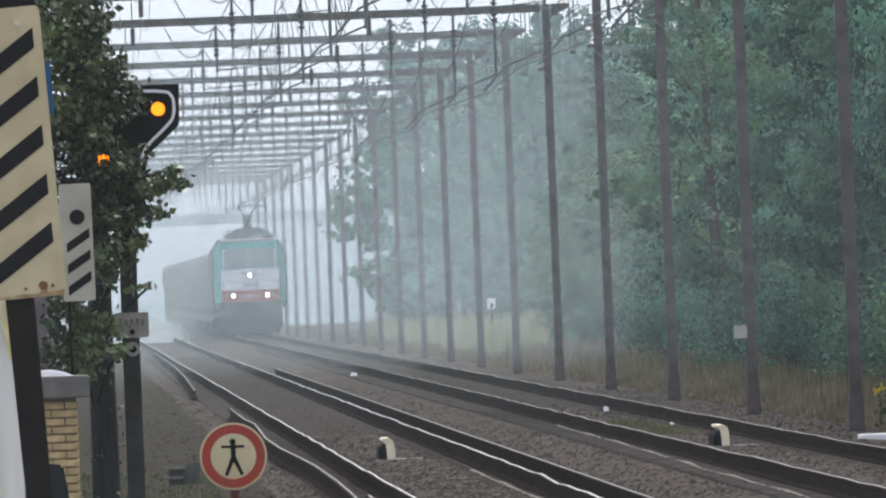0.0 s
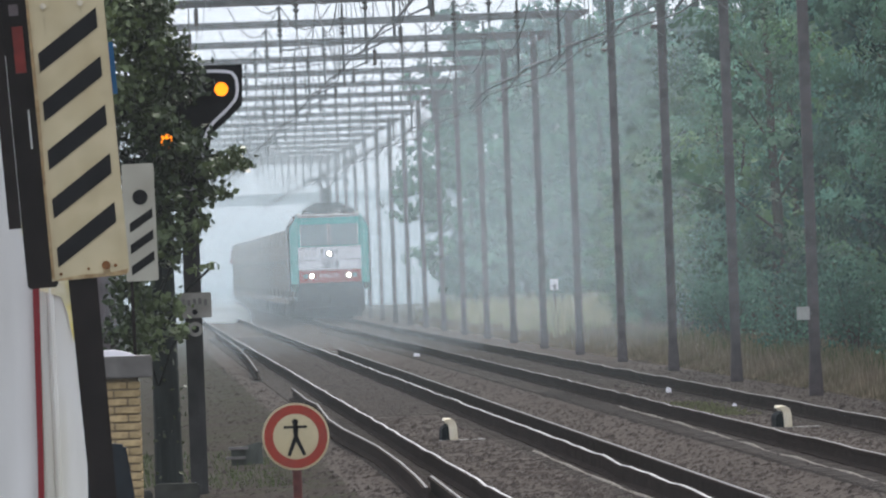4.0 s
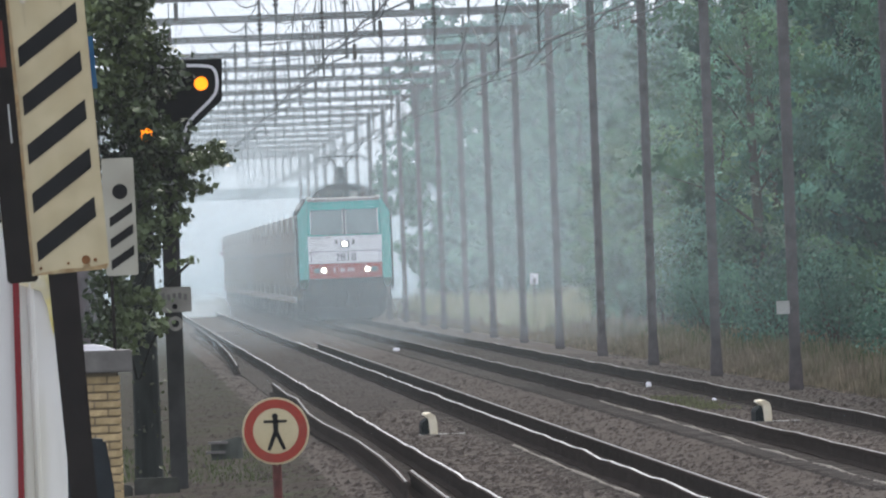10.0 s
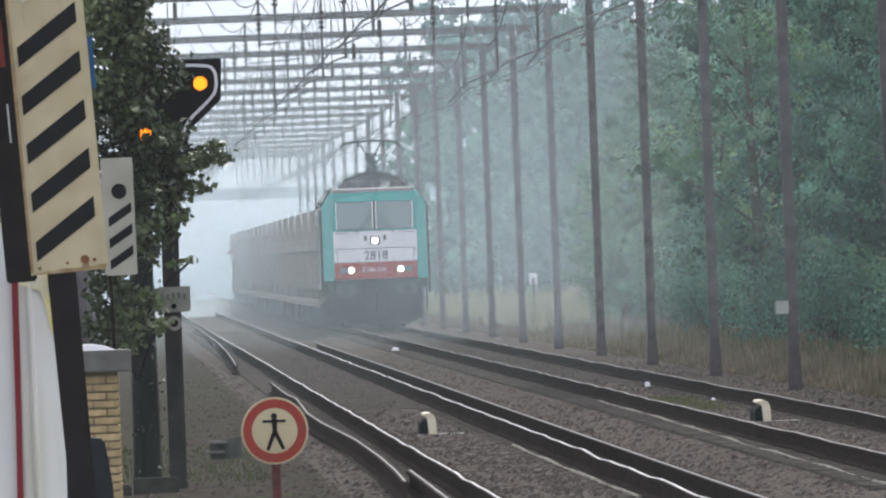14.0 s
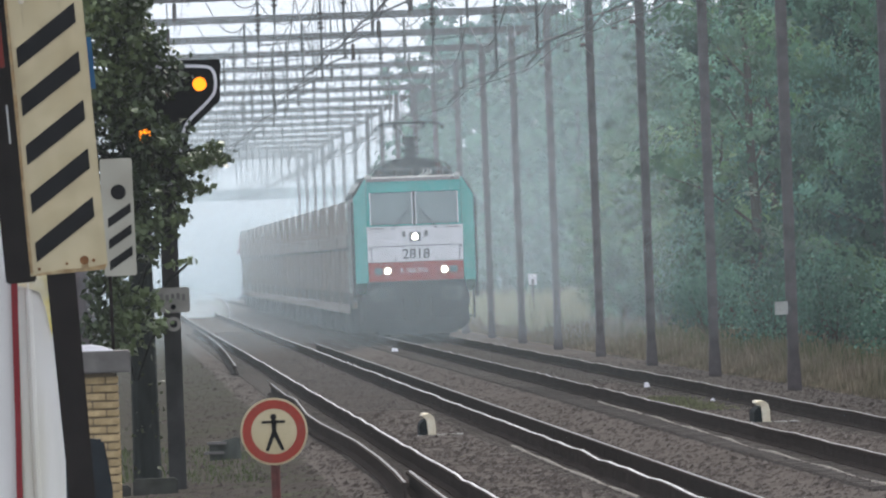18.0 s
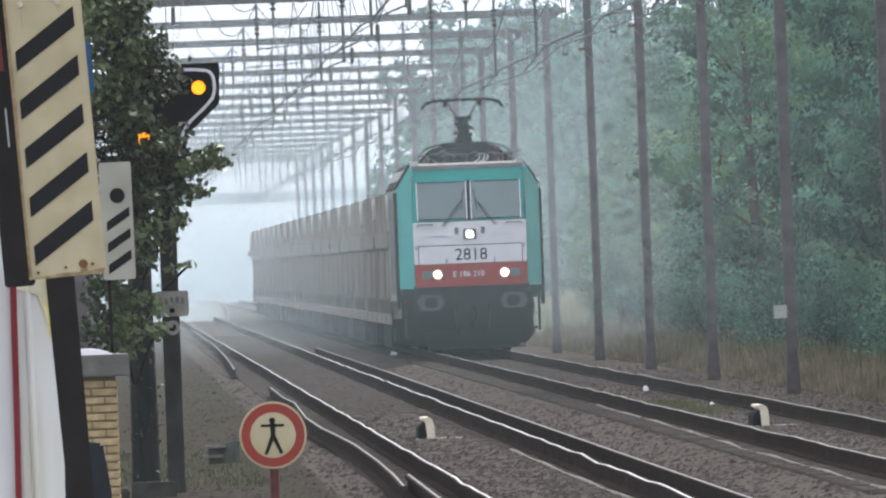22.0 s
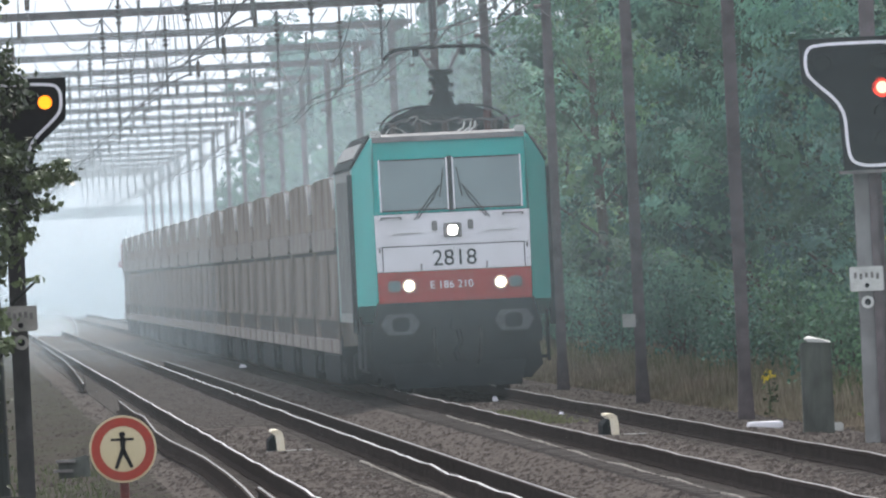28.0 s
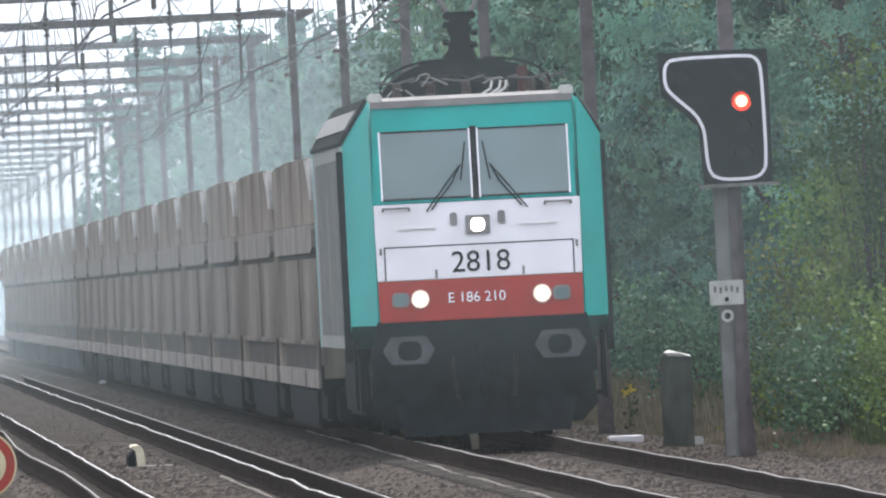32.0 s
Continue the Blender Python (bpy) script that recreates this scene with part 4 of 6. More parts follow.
    for y in (4.0, 14.8):
        bg = part("bogie", box(B(), (-1.2, y - 2.2, 0.45), (1.2, y + 2.2, 0.95)), M["under"], L, bevel=0.05)
        for dy in (-1.3, 1.3):
            for s in (-1, 1):
                part("wheel", cyl(B(), (s * 0.68, y + dy, 0.625), (s * 0.82, y + dy, 0.625), 0.625, n=28), M["under"], bg)
                part("axle_box", box(B(), (s * 1.12 - 0.12, y + dy - 0.2, 0.45), (s * 1.12 + 0.12, y + dy + 0.2, 0.8)), M["under"], bg, bevel=0.03)
    # roof gear
    for s in (-1, 1):
        arc = [(s * (0.22 + 0.78 * math.sin(radians(a))), 2.2, 3.95 + 0.44 * math.cos(radians(a)) ** 0.7) for a in range(0, 90, 9)]
        part("roof_guard", tube(B(), arc, 0.018, 6), M["black"], L)
        part("roof_guard", tube(B(), [(x * 0.92, y + 1.6, z - 0.05) for x, y, z in arc], 0.018, 6), M["black"], L)
    part("roof_equipment", prism(B(), [(-0.98, 3.95), (0.95, 3.95), (0.9, 4.12), (0.66, 4.30), (0.4, 4.37), (-0.42, 4.37), (-0.7, 4.27), (-0.93, 4.10)], "y", 2.6, 4.2), M["under"], L, "black roof equipment", bevel=0.04)
    for x, y in ((-0.8, 2.0), (-0.4, 2.3), (0.0, 2.0), (0.45, 2.3), (0.75, 2.0), (0.95, 2.5)):
        bm = B()
        for i in range(4):
            cyl(bm, (x, y, 3.95 + 0.045 * i), (x, y, 3.985 + 0.045 * i), 0.06, 0.035, n=8)
        part("roof_insulator", bm, M["insulator"], L)
        part("busbar", tube(B(), [(x - 0.25, y, 4.16), (x, y, 4.13), (x + 0.22, y, 4.19)], 0.018, 6), M["wire"], L)
    rng = np.random.default_rng(5)
    for i in range(26):
        x = rng.uniform(-0.95, 0.95)
        top = 4.36 - 0.30 * abs(x) ** 1.6
        y = rng.uniform(2.3, 4.6)
        w = rng.uniform(0.03, 0.12)
        part("roof_box", box(B(), (x - w, y, 3.95), (x + w, y + 0.3, top - rng.uniform(0.0, 0.2))), M["under"] if i % 3 else M["roof"], L, bevel=0.012)
    for i in range(14):
        x, d = rng.uniform(-0.95, 0.75), rng.uniform(0.15, 0.45)
        z = 4.28 - 0.26 * abs(x + d / 2) ** 1.6 - rng.uniform(0, 0.16)
        y = rng.uniform(1.8, 2.4)
        part("roof_cable", tube(B(), [(x, y, z - 0.05), (x + d * 0.3, y, z + rng.uniform(-0.03, 0.07)), (x + d * 0.7, y, z + rng.uniform(-0.02, 0.05)), (x + d, y, z - rng.uniform(0, 0.1))], 0.012, 5), M["roof"] if i % 4 == 0 else M["black"], L)
    # raised pantograph
    pan = part("pantograph", box(B(), (-0.5, 3.1, 4.32), (0.5, 5.0, 4.39)), M["black"], L, "raised dark pantograph", bevel=0.01)
    part("lower_arm", prism(B(), [(-0.27, 4.37), (0.2, 4.37), (0.15, 4.52), (0.11, 4.66), (0.13, 4.76), (0.10, 4.88), (-0.11, 4.88), (-0.15, 4.74), (-0.11, 4.64), (-0.15, 4.50)], "y", 3.35, 3.6), M["black"], pan)
    part("knee", box(B(), (-0.19, 3.28, 4.86), (0.19, 3.62, 4.95)), M["black"], pan, bevel=0.02)
    for s in (-1, 1):
        part("upper_arm", tube(B(), [(s * 0.13, 3.4, 4.94), (s * 0.33, 3.9, 5.28)], 0.03, 6), M["wire"], pan)
        part("spring_box", box(B(), (s * 0.36 - 0.05, 3.8, 5.16), (s * 0.36 + 0.05, 4.0, 5.3)), M["black"], pan)
    for dy in (0.0, 0.4):
        pts = [(-0.86, 3.7 + dy, 5.13), (-0.76, 3.7 + dy, 5.24), (-0.6, 3.7 + dy, 5.29), (0, 3.7 + dy, 5.305), (0.6, 3.7 + dy, 5.29), (0.76, 3.7 + dy, 5.24), (0.86, 3.7 + dy, 5.13)]
        part("contact_strip", tube(B(), pts, 0.034, 6), M["black"], pan)
    for x, z in ((-0.17, 4.60), (0.16, 4.70), (-0.16, 4.80), (0.15, 4.56)):
        part("arm_joint", cyl(B(), (x - 0.04, 3.3, z), (x + 0.04, 3.3, z), 0.035, n=8), M["under"], pan)
    part("arm_damper", tube(B(), [(-0.2, 3.28, 4.40), (-0.45, 3.0, 4.31), (-0.72, 2.9, 4.22)], 0.022, 6), M["roof"], pan, "pale pull rod of the arm")
    part("arm_damper", tube(B(), [(0.34, 3.0, 4.36), (0.62, 2.9, 4.27)], 0.022, 6), M["roof"], pan)
    for x in (0.3, 0.4, 0.47):
        part("roof_hose", tube(B(), [(x - 0.12, 1.9, 3.97), (x - 0.02, 1.9, 4.03), (x, 1.9, 4.12)], 0.016, 6), M["plate"], L, "pale curved hose on the roof")
    part("roof_insulator", cyl(B(), (0.66, 2.1, 3.95), (0.66, 2.1, 4.28), 0.06, n=10), M["terracotta"], L, "red-brown tall insulator")
    part("folded_pantograph", box(B(), (-0.6, 13.0, 3.95), (0.6, 15.0, 4.15)), M["black"], L)
    return L


WAGON = 26.55


def wagon():
    """A long closed wagon: arched upper panels, a pale waist beam, tall lower panels, dark foot panels over a pale sill; front at y = 0."""
    W = thing("freight_wagon", (7.67, 320, 0), "dusty grey-brown closed freight wagon with a pale waist beam", "freight wagon", "wagons behind the locomotive")
    n0, n1 = 0.25, WAGON - 0.35
    length = n1 - n0
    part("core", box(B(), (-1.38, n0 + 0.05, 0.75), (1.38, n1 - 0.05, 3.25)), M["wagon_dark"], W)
    for s in (-1, 1):
        def flank(lo, hi, out):
            a, b = sorted((s * 1.37, s * out))
            return (a, lo[0], lo[1]), (b, hi[0], hi[1])
        def plate(poly, out):
            return prism(B(), poly, "x", min(s * 1.37, s * out), max(s * 1.37, s * out))
        sill = part("sill", box(B(), *flank((n0 + 0.9, 0.58), (n1 - 0.5, 0.80), 1.47)), M["wagon_light"], W, "worn pale bottom sill")
        for y in (n0 + length * 0.33, n0 + length * 0.67):
            part("sill_bolt_plate", box(B(), *flank((y - 0.2, 0.6), (y + 0.2, 0.78), 1.477)), M["wagon"], sill)
        for y0, y1 in ((n0, n0 + 0.9), (n1 - 0.5, n1)):
            part("end_step", box(B(), *flank((y0, 0.50), (y1, 0.86), 1.44)), M["under"], W, "dark step at the wagon end")
        # waist beam, drawn in at both ends
        ya, yb = n0 + 1.2, n1 - 1.0
        part("waist_beam", plate([(ya, 2.33), (ya + 0.9, 2.26), (yb - 0.9, 2.26), (yb, 2.33), (yb, 2.53), (yb - 0.9, 2.61), (ya + 0.9, 2.61), (ya, 2.54)], 1.475), M["wagon_light"], W, "pale waist beam")
        # dark strip that paints in the shade below the waist beam
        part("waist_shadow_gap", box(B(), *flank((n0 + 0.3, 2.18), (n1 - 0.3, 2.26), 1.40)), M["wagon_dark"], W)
        # upper storey: one arched wall of five sheets, in a lighter tone than the lower storey
        cuts = (0.0, 0.15, 0.30, 0.58, 0.80, 1.0)
        for j, (ca, cb) in enumerate(zip(cuts, cuts[1:])):
            pa, pb = n0 + 0.3 + (length - 0.6) * ca, n0 + 0.3 + (length - 0.6) * cb - 0.05
            def arch(y):
                u = (y - n0) / length
                return 3.45 - 0.07 * abs(2 * u - 1) ** 4
            top = [pb + (pa - pb) * i / 4 for i in range(5)]
            part("upper_panel", plate([(pa, 2.62), (pb, 2.62)] + [(y, arch(y)) for y in top], 1.44 - 0.006 * (j % 2)), M["wagon_top"], W, "paler upper sheet")
        # lower storey: tall sheets with narrow dark slits between
        cuts = (0.0, 0.24, 0.40, 0.47, 0.70, 0.86, 1.0)
        slit = (0.25, 0.7, 0.3, 0.25, 0.8, 0.1)
        for j, (ca, cb) in enumerate(zip(cuts, cuts[1:])):
            pa, pb = n0 + 0.9 + (length - 1.7) * ca, n0 + 0.9 + (length - 1.7) * cb - slit[j]
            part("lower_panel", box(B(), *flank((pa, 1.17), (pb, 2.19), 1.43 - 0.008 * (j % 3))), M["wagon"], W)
        part("foot_rail", box(B(), *flank((n0 + 0.5, 1.11), (n1 - 0.4, 1.17), 1.45)), M["wagon"], W, "thin rail under the tall panels")
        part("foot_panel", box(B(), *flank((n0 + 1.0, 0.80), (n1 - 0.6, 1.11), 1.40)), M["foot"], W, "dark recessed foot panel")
        part("gusset", plate([(n0 + 0.7, 0.8), (n0 + 3.0, 0.8), (n0 + 1.5, 1.12), (n0 + 0.7, 1.17)], 1.46), M["wagon"], W, "slanting gusset")
        part("gusset", plate([(n1 - 2.4, 0.8), (n1 - 0.6, 0.8), (n1 - 0.6, 1.17), (n1 - 1.3, 1.12)], 1.46), M["wagon"], W, "slanting gusset")
        for y, wide in ((n0 + 0.45, 0.45), (n1 - 0.4, 0.3)):
            part("stanchion", box(B(), *flank((y - wide, 0.86), (y + wide, 2.9), 1.425)), M["wagon"], W)
        part("top_rail", box(B(), *flank((n0, 3.30), (n1, 3.36), 1.41)), M["foot"], W, "dark top rail")
        part("corner_plate", plate([(n0 + 0.1, 2.9), (n0 + 0.8, 2.92), (n0 + 2.0, 3.2), (n0 + 3.4, 3.41), (n0 + 0.1, 3.40)], 1.478), M["scuffed"], W, "bright scuffed corner plate")
    part("end_wall", box(B(), (-1.42, n0 - 0.03, 0.7), (1.42, n0 + 0.06, 3.34)), M["wagon"], W)
    part("end_wall", box(B(), (-1.42, n1 - 0.06, 0.7), (1.42, n1 + 0.03, 3.34)), M["wagon"], W)
    part("roof", box(B(), (-1.36, n0 + 0.1, 3.24), (1.36, n1 - 0.1, 3.33)), M["wagon_dark"], W)
    part("brake_gear", box(B(), (-1.25, n0, 0.16), (1.25, 1.9, 0.57)), M["under"], W, bevel=0.03)
    # dark block almost down to the rails, standing in for shade under the wagon
    part("underframe_shade", box(B(), (-1.40, 5.4, 0.06), (1.40, WAGON - 5.5, 0.57)), M["under"], W, bevel=0.04)
    part("centre_beam", box(B(), (-0.5, n0, 0.5), (0.5, n1, 0.85)), M["under"], W)
    for y in (3.6, WAGON - 3.7):
        # bogies made wide and low, so their dark sides also fill in that shade
        bg = part("bogie", box(B(), (-1.36, y - 1.7, 0.16), (1.36, y + 1.7, 0.72)), M["under"], W, bevel=0.04)
        for dy in (-0.95, 0.95):
            for s in (-1, 1):
                part("wheel", cyl(B(), (s * 0.68, y + dy, 0.44), (s * 0.81, y + dy, 0.44), 0.44, n=22), M["under"], bg)
    for s in (-1, 1):
        for y0, y1 in ((n0, 0.0), (n1, WAGON)):
            part("buffer", cyl(B(), (s * 0.87, y0, 1.0), (s * 0.87, y1, 1.0), 0.15, n=12), M["under"], W)
    return W


# ---- signals, boards, huts beside the line ----
def signal(at, s, mirror, lit, label, post_low, post_mat, post_w):
    """A colour-light signal: black bent plate with a white border, lamps, hoods, post and number plate. Origin at the column's upper lamp."""
    f = -1 if mirror else 1
    g = thing("railway_signal", at, label, "railway signal", "railway signals")
    def P(pts):
        return [(f * x * s, z * s) for x, z in pts]
    part("backplate", prism(B(), P([(-0.97, 0.61), (0.33, 0.61), (0.335, -0.97), (-0.49, -0.97), (-0.52, -0.27), (-0.95, 0.10)]), "y", 0.0, 0.12), M["black"], g, "black bent signal plate", bevel=0.01)
    outer = [(-0.82, 0.555), (0.12, 0.56), (0.22, 0.5), (0.27, 0.38), (0.285, -0.78), (0.2, -0.9), (0.08, -0.94), (-0.26, -0.94), (-0.40, -0.88), (-0.455, -0.75), (-0.48, -0.22), (-0.88, 0.14), (-0.92, 0.28), (-0.91, 0.45)]
    for _ in range(2):
        outer = [(a[0] + (b[0] - a[0]) * u, a[1] + (b[1] - a[1]) * u) for a, b in zip(outer, outer[1:] + outer[:1]) for u in (0.2, 0.8)]
    inner = []
    for i, p in enumerate(outer):
        a, b = Vector(outer[i - 1]), Vector(outer[(i + 1) % len(outer)])
        t = (b - a).normalized()
        nrm = Vector((t.y, -t.x))
        inner.append((p[0] + nrm.x * 0.038, p[1] + nrm.y * 0.038))
    bm = B()
    k = len(outer)
    o, q = P(outer), P(inner)
    verts = [(x, -0.012, z) for x, z in o] + [(x, -0.012, z) for x, z in q] + [(x, 0.0, z) for x, z in o] + [(x, 0.0, z) for x, z in q]
    faces = []
    for i in range(k):
        j = (i + 1) % k
        faces += [(i, j, k + j, k + i), (2 * k + i, 2 * k + j, j, i), (k + i, k + j, 3 * k + j, 3 * k + i)]
    part("border", solid(bm, verts, faces), M["white"], g, "white painted border")
    lamps = [((0, 0.3), 0), ((0, 0), 1), ((0, -0.3), 2), ((0, -0.62), 3), ((-0.70, 0.31), 4)]
    for (x, z), i in lamps:
        hd = B()
        x, z, r = f * x * s, z * s, 0.11 * s
        n = 12
        ring = [(x + r * math.cos(radians(a)), z + r * math.sin(radians(a))) for a in np.linspace(-10, 190, n)]
        ring2 = [(x + r * 0.9 * math.cos(radians(a)), z + r * 0.9 * math.sin(radians(a))) for a in np.linspace(190, -10, n)]
        prism(hd, ring + ring2, "y", -0.22 * s, 0.0)
        h = part("hood", hd, M["black"], g)
        col = lit.get(i)
        part("lens", cyl(B(), (x, -0.02, z), (x, 0.0, z), (0.072 if col is RED_LIGHT else 0.085 if col else 0.08) * s, n=18), col or M["rubber"], h, "glowing lens" if col else "")
        # a wider, dimly emitting disc imitates the halo round the red lamp
        if col is RED_LIGHT:
            part("lens_halo", cyl(B(), (x, -0.012, z), (x, 0.0, z), 0.115 * s, n=20), RED_HALO, h, "dim red glowing ring standing in for the lamp's halo")
    # post and plates
    z0 = post_low - at[2]
    px = post_mat[1]
    part("post", box(B(), (px - post_w / 2, 0.14, z0), (px + post_w / 2, 0.14 + post_w, 0.45 * s)), post_mat[0], g, bevel=0.01)
    part("post_rib", box(B(), (px + post_w * 0.22, 0.10, z0), (px + post_w / 2 + 0.02, 0.14, -1.0 * s)), M["dark_post"] if mirror else M["pole"], g)
    part("base_shelf", box(B(), (-0.55 * s if not mirror else -0.4 * s, -0.05, -1.01 * s), (0.4 * s if not mirror else 0.55 * s, 0.2, -0.975 * s)), M["concrete"], g)
    return g


def plate_on(g, x, z, w, h, rows, face="plate"):
    """The signal's number plate, its unreadable characters as bars, with the ring below it."""
    p = part("number_plate", prism(B(), round_poly(w, h, 0.02, 3, x, z), "y", -0.03, 0.0), M[face], g, "pale plate with worn dark marks")
    for i in range(rows):
        bx = x - w * 0.33 + w * 0.66 * i / max(1, rows - 1)
        part("mark", box(B(), (bx - 0.018, -0.036, z + (0.03, -0.02, 0.05)[i % 3] * h), (bx + 0.014, -0.029, z + (0.27, 0.22, 0.25)[i % 3] * h)), M["concrete"], p)
    part("bolt", cyl(B(), (x, -0.045, z - h * 0.27), (x, -0.029, z - h * 0.27), 0.028, n=10), M["black"], p)
    part("ring", cyl(B(), (x, -0.04, z - h * 0.95), (x, 0.0, z - h * 0.95), 0.075, n=18), M[face], g)
    part("ring_hole", cyl(B(), (x, -0.046, z - h * 0.95), (x, -0.039, z - h * 0.95), 0.038, n=14), M["black"], g)


def round_sign():
    s = thing("warning_sign", (0.98, 142.4, 0.90), "round cream sign with faded red rim and black pictogram on post", "sign")
    part("disc", cyl(B(), (0, 0.0, 0), (0, 0.012, 0), 0.202, n=56), M["board"], s, "cream rim and back of the sign")
    ring = B()
    n = 56
    v = [(r * math.cos(2 * math.pi * i / n), y, r * math.sin(2 * math.pi * i / n)) for y in (-0.004, 0.0) for r in (0.190, 0.137) for i in range(n)]
    fs = []
    for i in range(n):
        j = (i + 1) % n
        fs += [(i, j, n + j, n + i), (2 * n + i, 2 * n + j, j, i), (n + i, n + j, 3 * n + j, 3 * n + i)]
    part("red_ring", solid(ring, v, fs), mat("sign_red", (0.30, 0.045, 0.03), 0.5, vary=0.1, scale=20, stain=(0.2, 0.05, 0.04), stain_amount=0.6, stain_scale=9), s, "faded red ring")
    part("face", cyl(B(), (0, -0.003, 0), (0, 0.0, 0), 0.136, n=48), M["board"], s)
    pic = B()
    cyl(pic, (-0.002, -0.007, 0.087), (-0.002, -0.003, 0.087), 0.019, n=18)
    def bar(a, b, w0, w1):
        a, b = Vector(a), Vector(b)
        t = (b - a).normalized()
        q = Vector((t.y, -t.x))
        prism(pic, [tuple(a + q * w0), tuple(b + q * w1), tuple(b - q * w1), tuple(a - q * w0)], "y", -0.007, -0.003)
    bar((-0.072, 0.058), (0.068, 0.058), 0.0075, 0.0075)
    bar((0, 0.07), (0, -0.02), 0.017, 0.013)
    bar((-0.004, -0.01), (-0.046, -0.115), 0.013, 0.010)
    bar((0.004, -0.01), (0.050, -0.112), 0.013, 0.010)
    part("pictogram", pic, M["black"], s, "plain black pictogram of bars")
    part("post", cyl(B(), (0.0, 0.04, 0.17), (0.0, 0.04, -1.3), 0.028, n=14), mat("red_brown_post", (0.10, 0.032, 0.028), 0.6, vary=0.3, scale=15), s, "red-brown round post")
    part("clamp", box(B(), (-0.05, 0.012, -0.05), (0.05, 0.07, 0.0)), M["chrome"], s)


def striped_board():
    b = thing("striped_board", pose(-0.398, 127.3, 1.885, 0, -3.4, 0), "tall cream board with five black diagonal stripes and rust spots", "trackside board")
    W, H = 0.418, 1.56
    grime = mat("faint_dirt", (0.46, 0.39, 0.25), 0.8, vary=0.2, scale=20)
    brass = mat("tarnished_brass", (0.60, 0.54, 0.42), 0.45, 0.2, vary=0.3, scale=40)
    part("panel", prism(B(), round_poly(W, H, 0.03, 4, W / 2, H / 2), "y", 0.0, 0.02), M["board"], b, "cream enamel panel", bevel=0.003)
    part("panel_rim", prism(B(), [(0, 0), (0.012, 0), (0.012, H), (0, H)], "y", -0.012, 0.0), M["board"], b)
    for i in range(5):
        z = 0.05 + 0.262 * i
        part("stripe", prism(B(), [(0.04, z + 0.022), (0.372, z + 0.237), (0.372, z + 0.345), (0.04, z + 0.127)], "y", -0.004, 0.0), M["black"], b, "black diagonal stripe")
    for x, z, r in ((0.05, 0.035, 0.009), (0.20, 0.05, 0.008), (0.345, 0.055, 0.010), (0.09, 1.475, 0.017), (0.29, 1.475, 0.017)):
        part("bolt", cyl(B(), (x, -0.012, z), (x, 0.0, z), r, n=10), brass if z > 1 else M["rust"], b)
    part("rust_edge", prism(B(), [(0.01, 0.0), (0.40, 0.0), (0.412, 0.03), (0.30, 0.018), (0.18, 0.022), (0.06, 0.014)], "y", -0.004, 0.0), M["rust_faint"], b, "brown rust along the lower edge")
    part("rust_edge", prism(B(), [(0.0, 0.01), (0.016, 0.01), (0.013, 0.5), (0.02, 0.9), (0.014, 1.53), (0.0, 1.53)], "y", -0.015, -0.012), M["rust_faint"], b)
    part("rust_streak", prism(B(), [(0.27, 0.0), (0.32, 0.0), (0.313, 0.045), (0.28, 0.045)], "y", -0.0045, -0.004), M["rust_faint"], b)
    part("rust_spot", cyl(B(), (0.295, -0.005, 0.06), (0.295, 0.0, 0.06), 0.024, n=14), M["rust"], b, "dark rust spot")
    part("post", prism(B(), [(0.10, -2.4), (0.225, -2.4), (0.24, 0.02), (0.24, 1.4), (0.085, 1.4), (0.085, 0.02)], "y", 0.03, 0.17), M["post"], b, "dark brown square post", bevel=0.012)
    part("side_frame", box(B(), (-0.135, 0.05, -0.03), (0.03, 0.2, 1.9)), M["post"], b, "dark steel angle behind the board", bevel=0.01)
    part("side_frame", box(B(), (-0.205, -0.02, 0.30), (-0.137, 0.1, 1.9)), M["post"], b)
    part("clip", box(B(), (-0.095, 0.01, 1.44), (-0.045, 0.05, 1.50)), M["pole"], b, "dull steel clip over the reflector")
    part("edge_strip", box(B(), (-0.045, 0.03, 0.72), (-0.036, 0.05, 0.93)), M["plate"], b, "narrow pale strip below the reflector")
    for x, z, l in ((0.09, 1.47, 0.16), (0.29, 1.47, 0.10)):
        part("dirt_run", prism(B(), [(x - 0.006, z), (x + 0.006, z), (x + 0.004, z - l * 0.6), (x, z - l)], "y", -0.003, 0.0), grime, b, "thin dirt run below a bolt")
    part("back_frame", box(B(), (-0.20, 0.21, 1.30), (0.40, 0.30, 2.7)), M["post"], b, "dark steel frame rising behind the board", bevel=0.01)
    part("name_strip", box(B(), (0.395, 0.03, 0.97), (0.445, 0.06, 1.25)), M["blue"], b, "narrow blue plate behind the board")
    part("reflector", box(B(), (-0.088, 0.02, 1.13), (-0.03, 0.045, 1.38)), mat("dull_red_lens", (0.16, 0.02, 0.016), 0.4, vary=0.3, scale=12), b, "small red reflector")


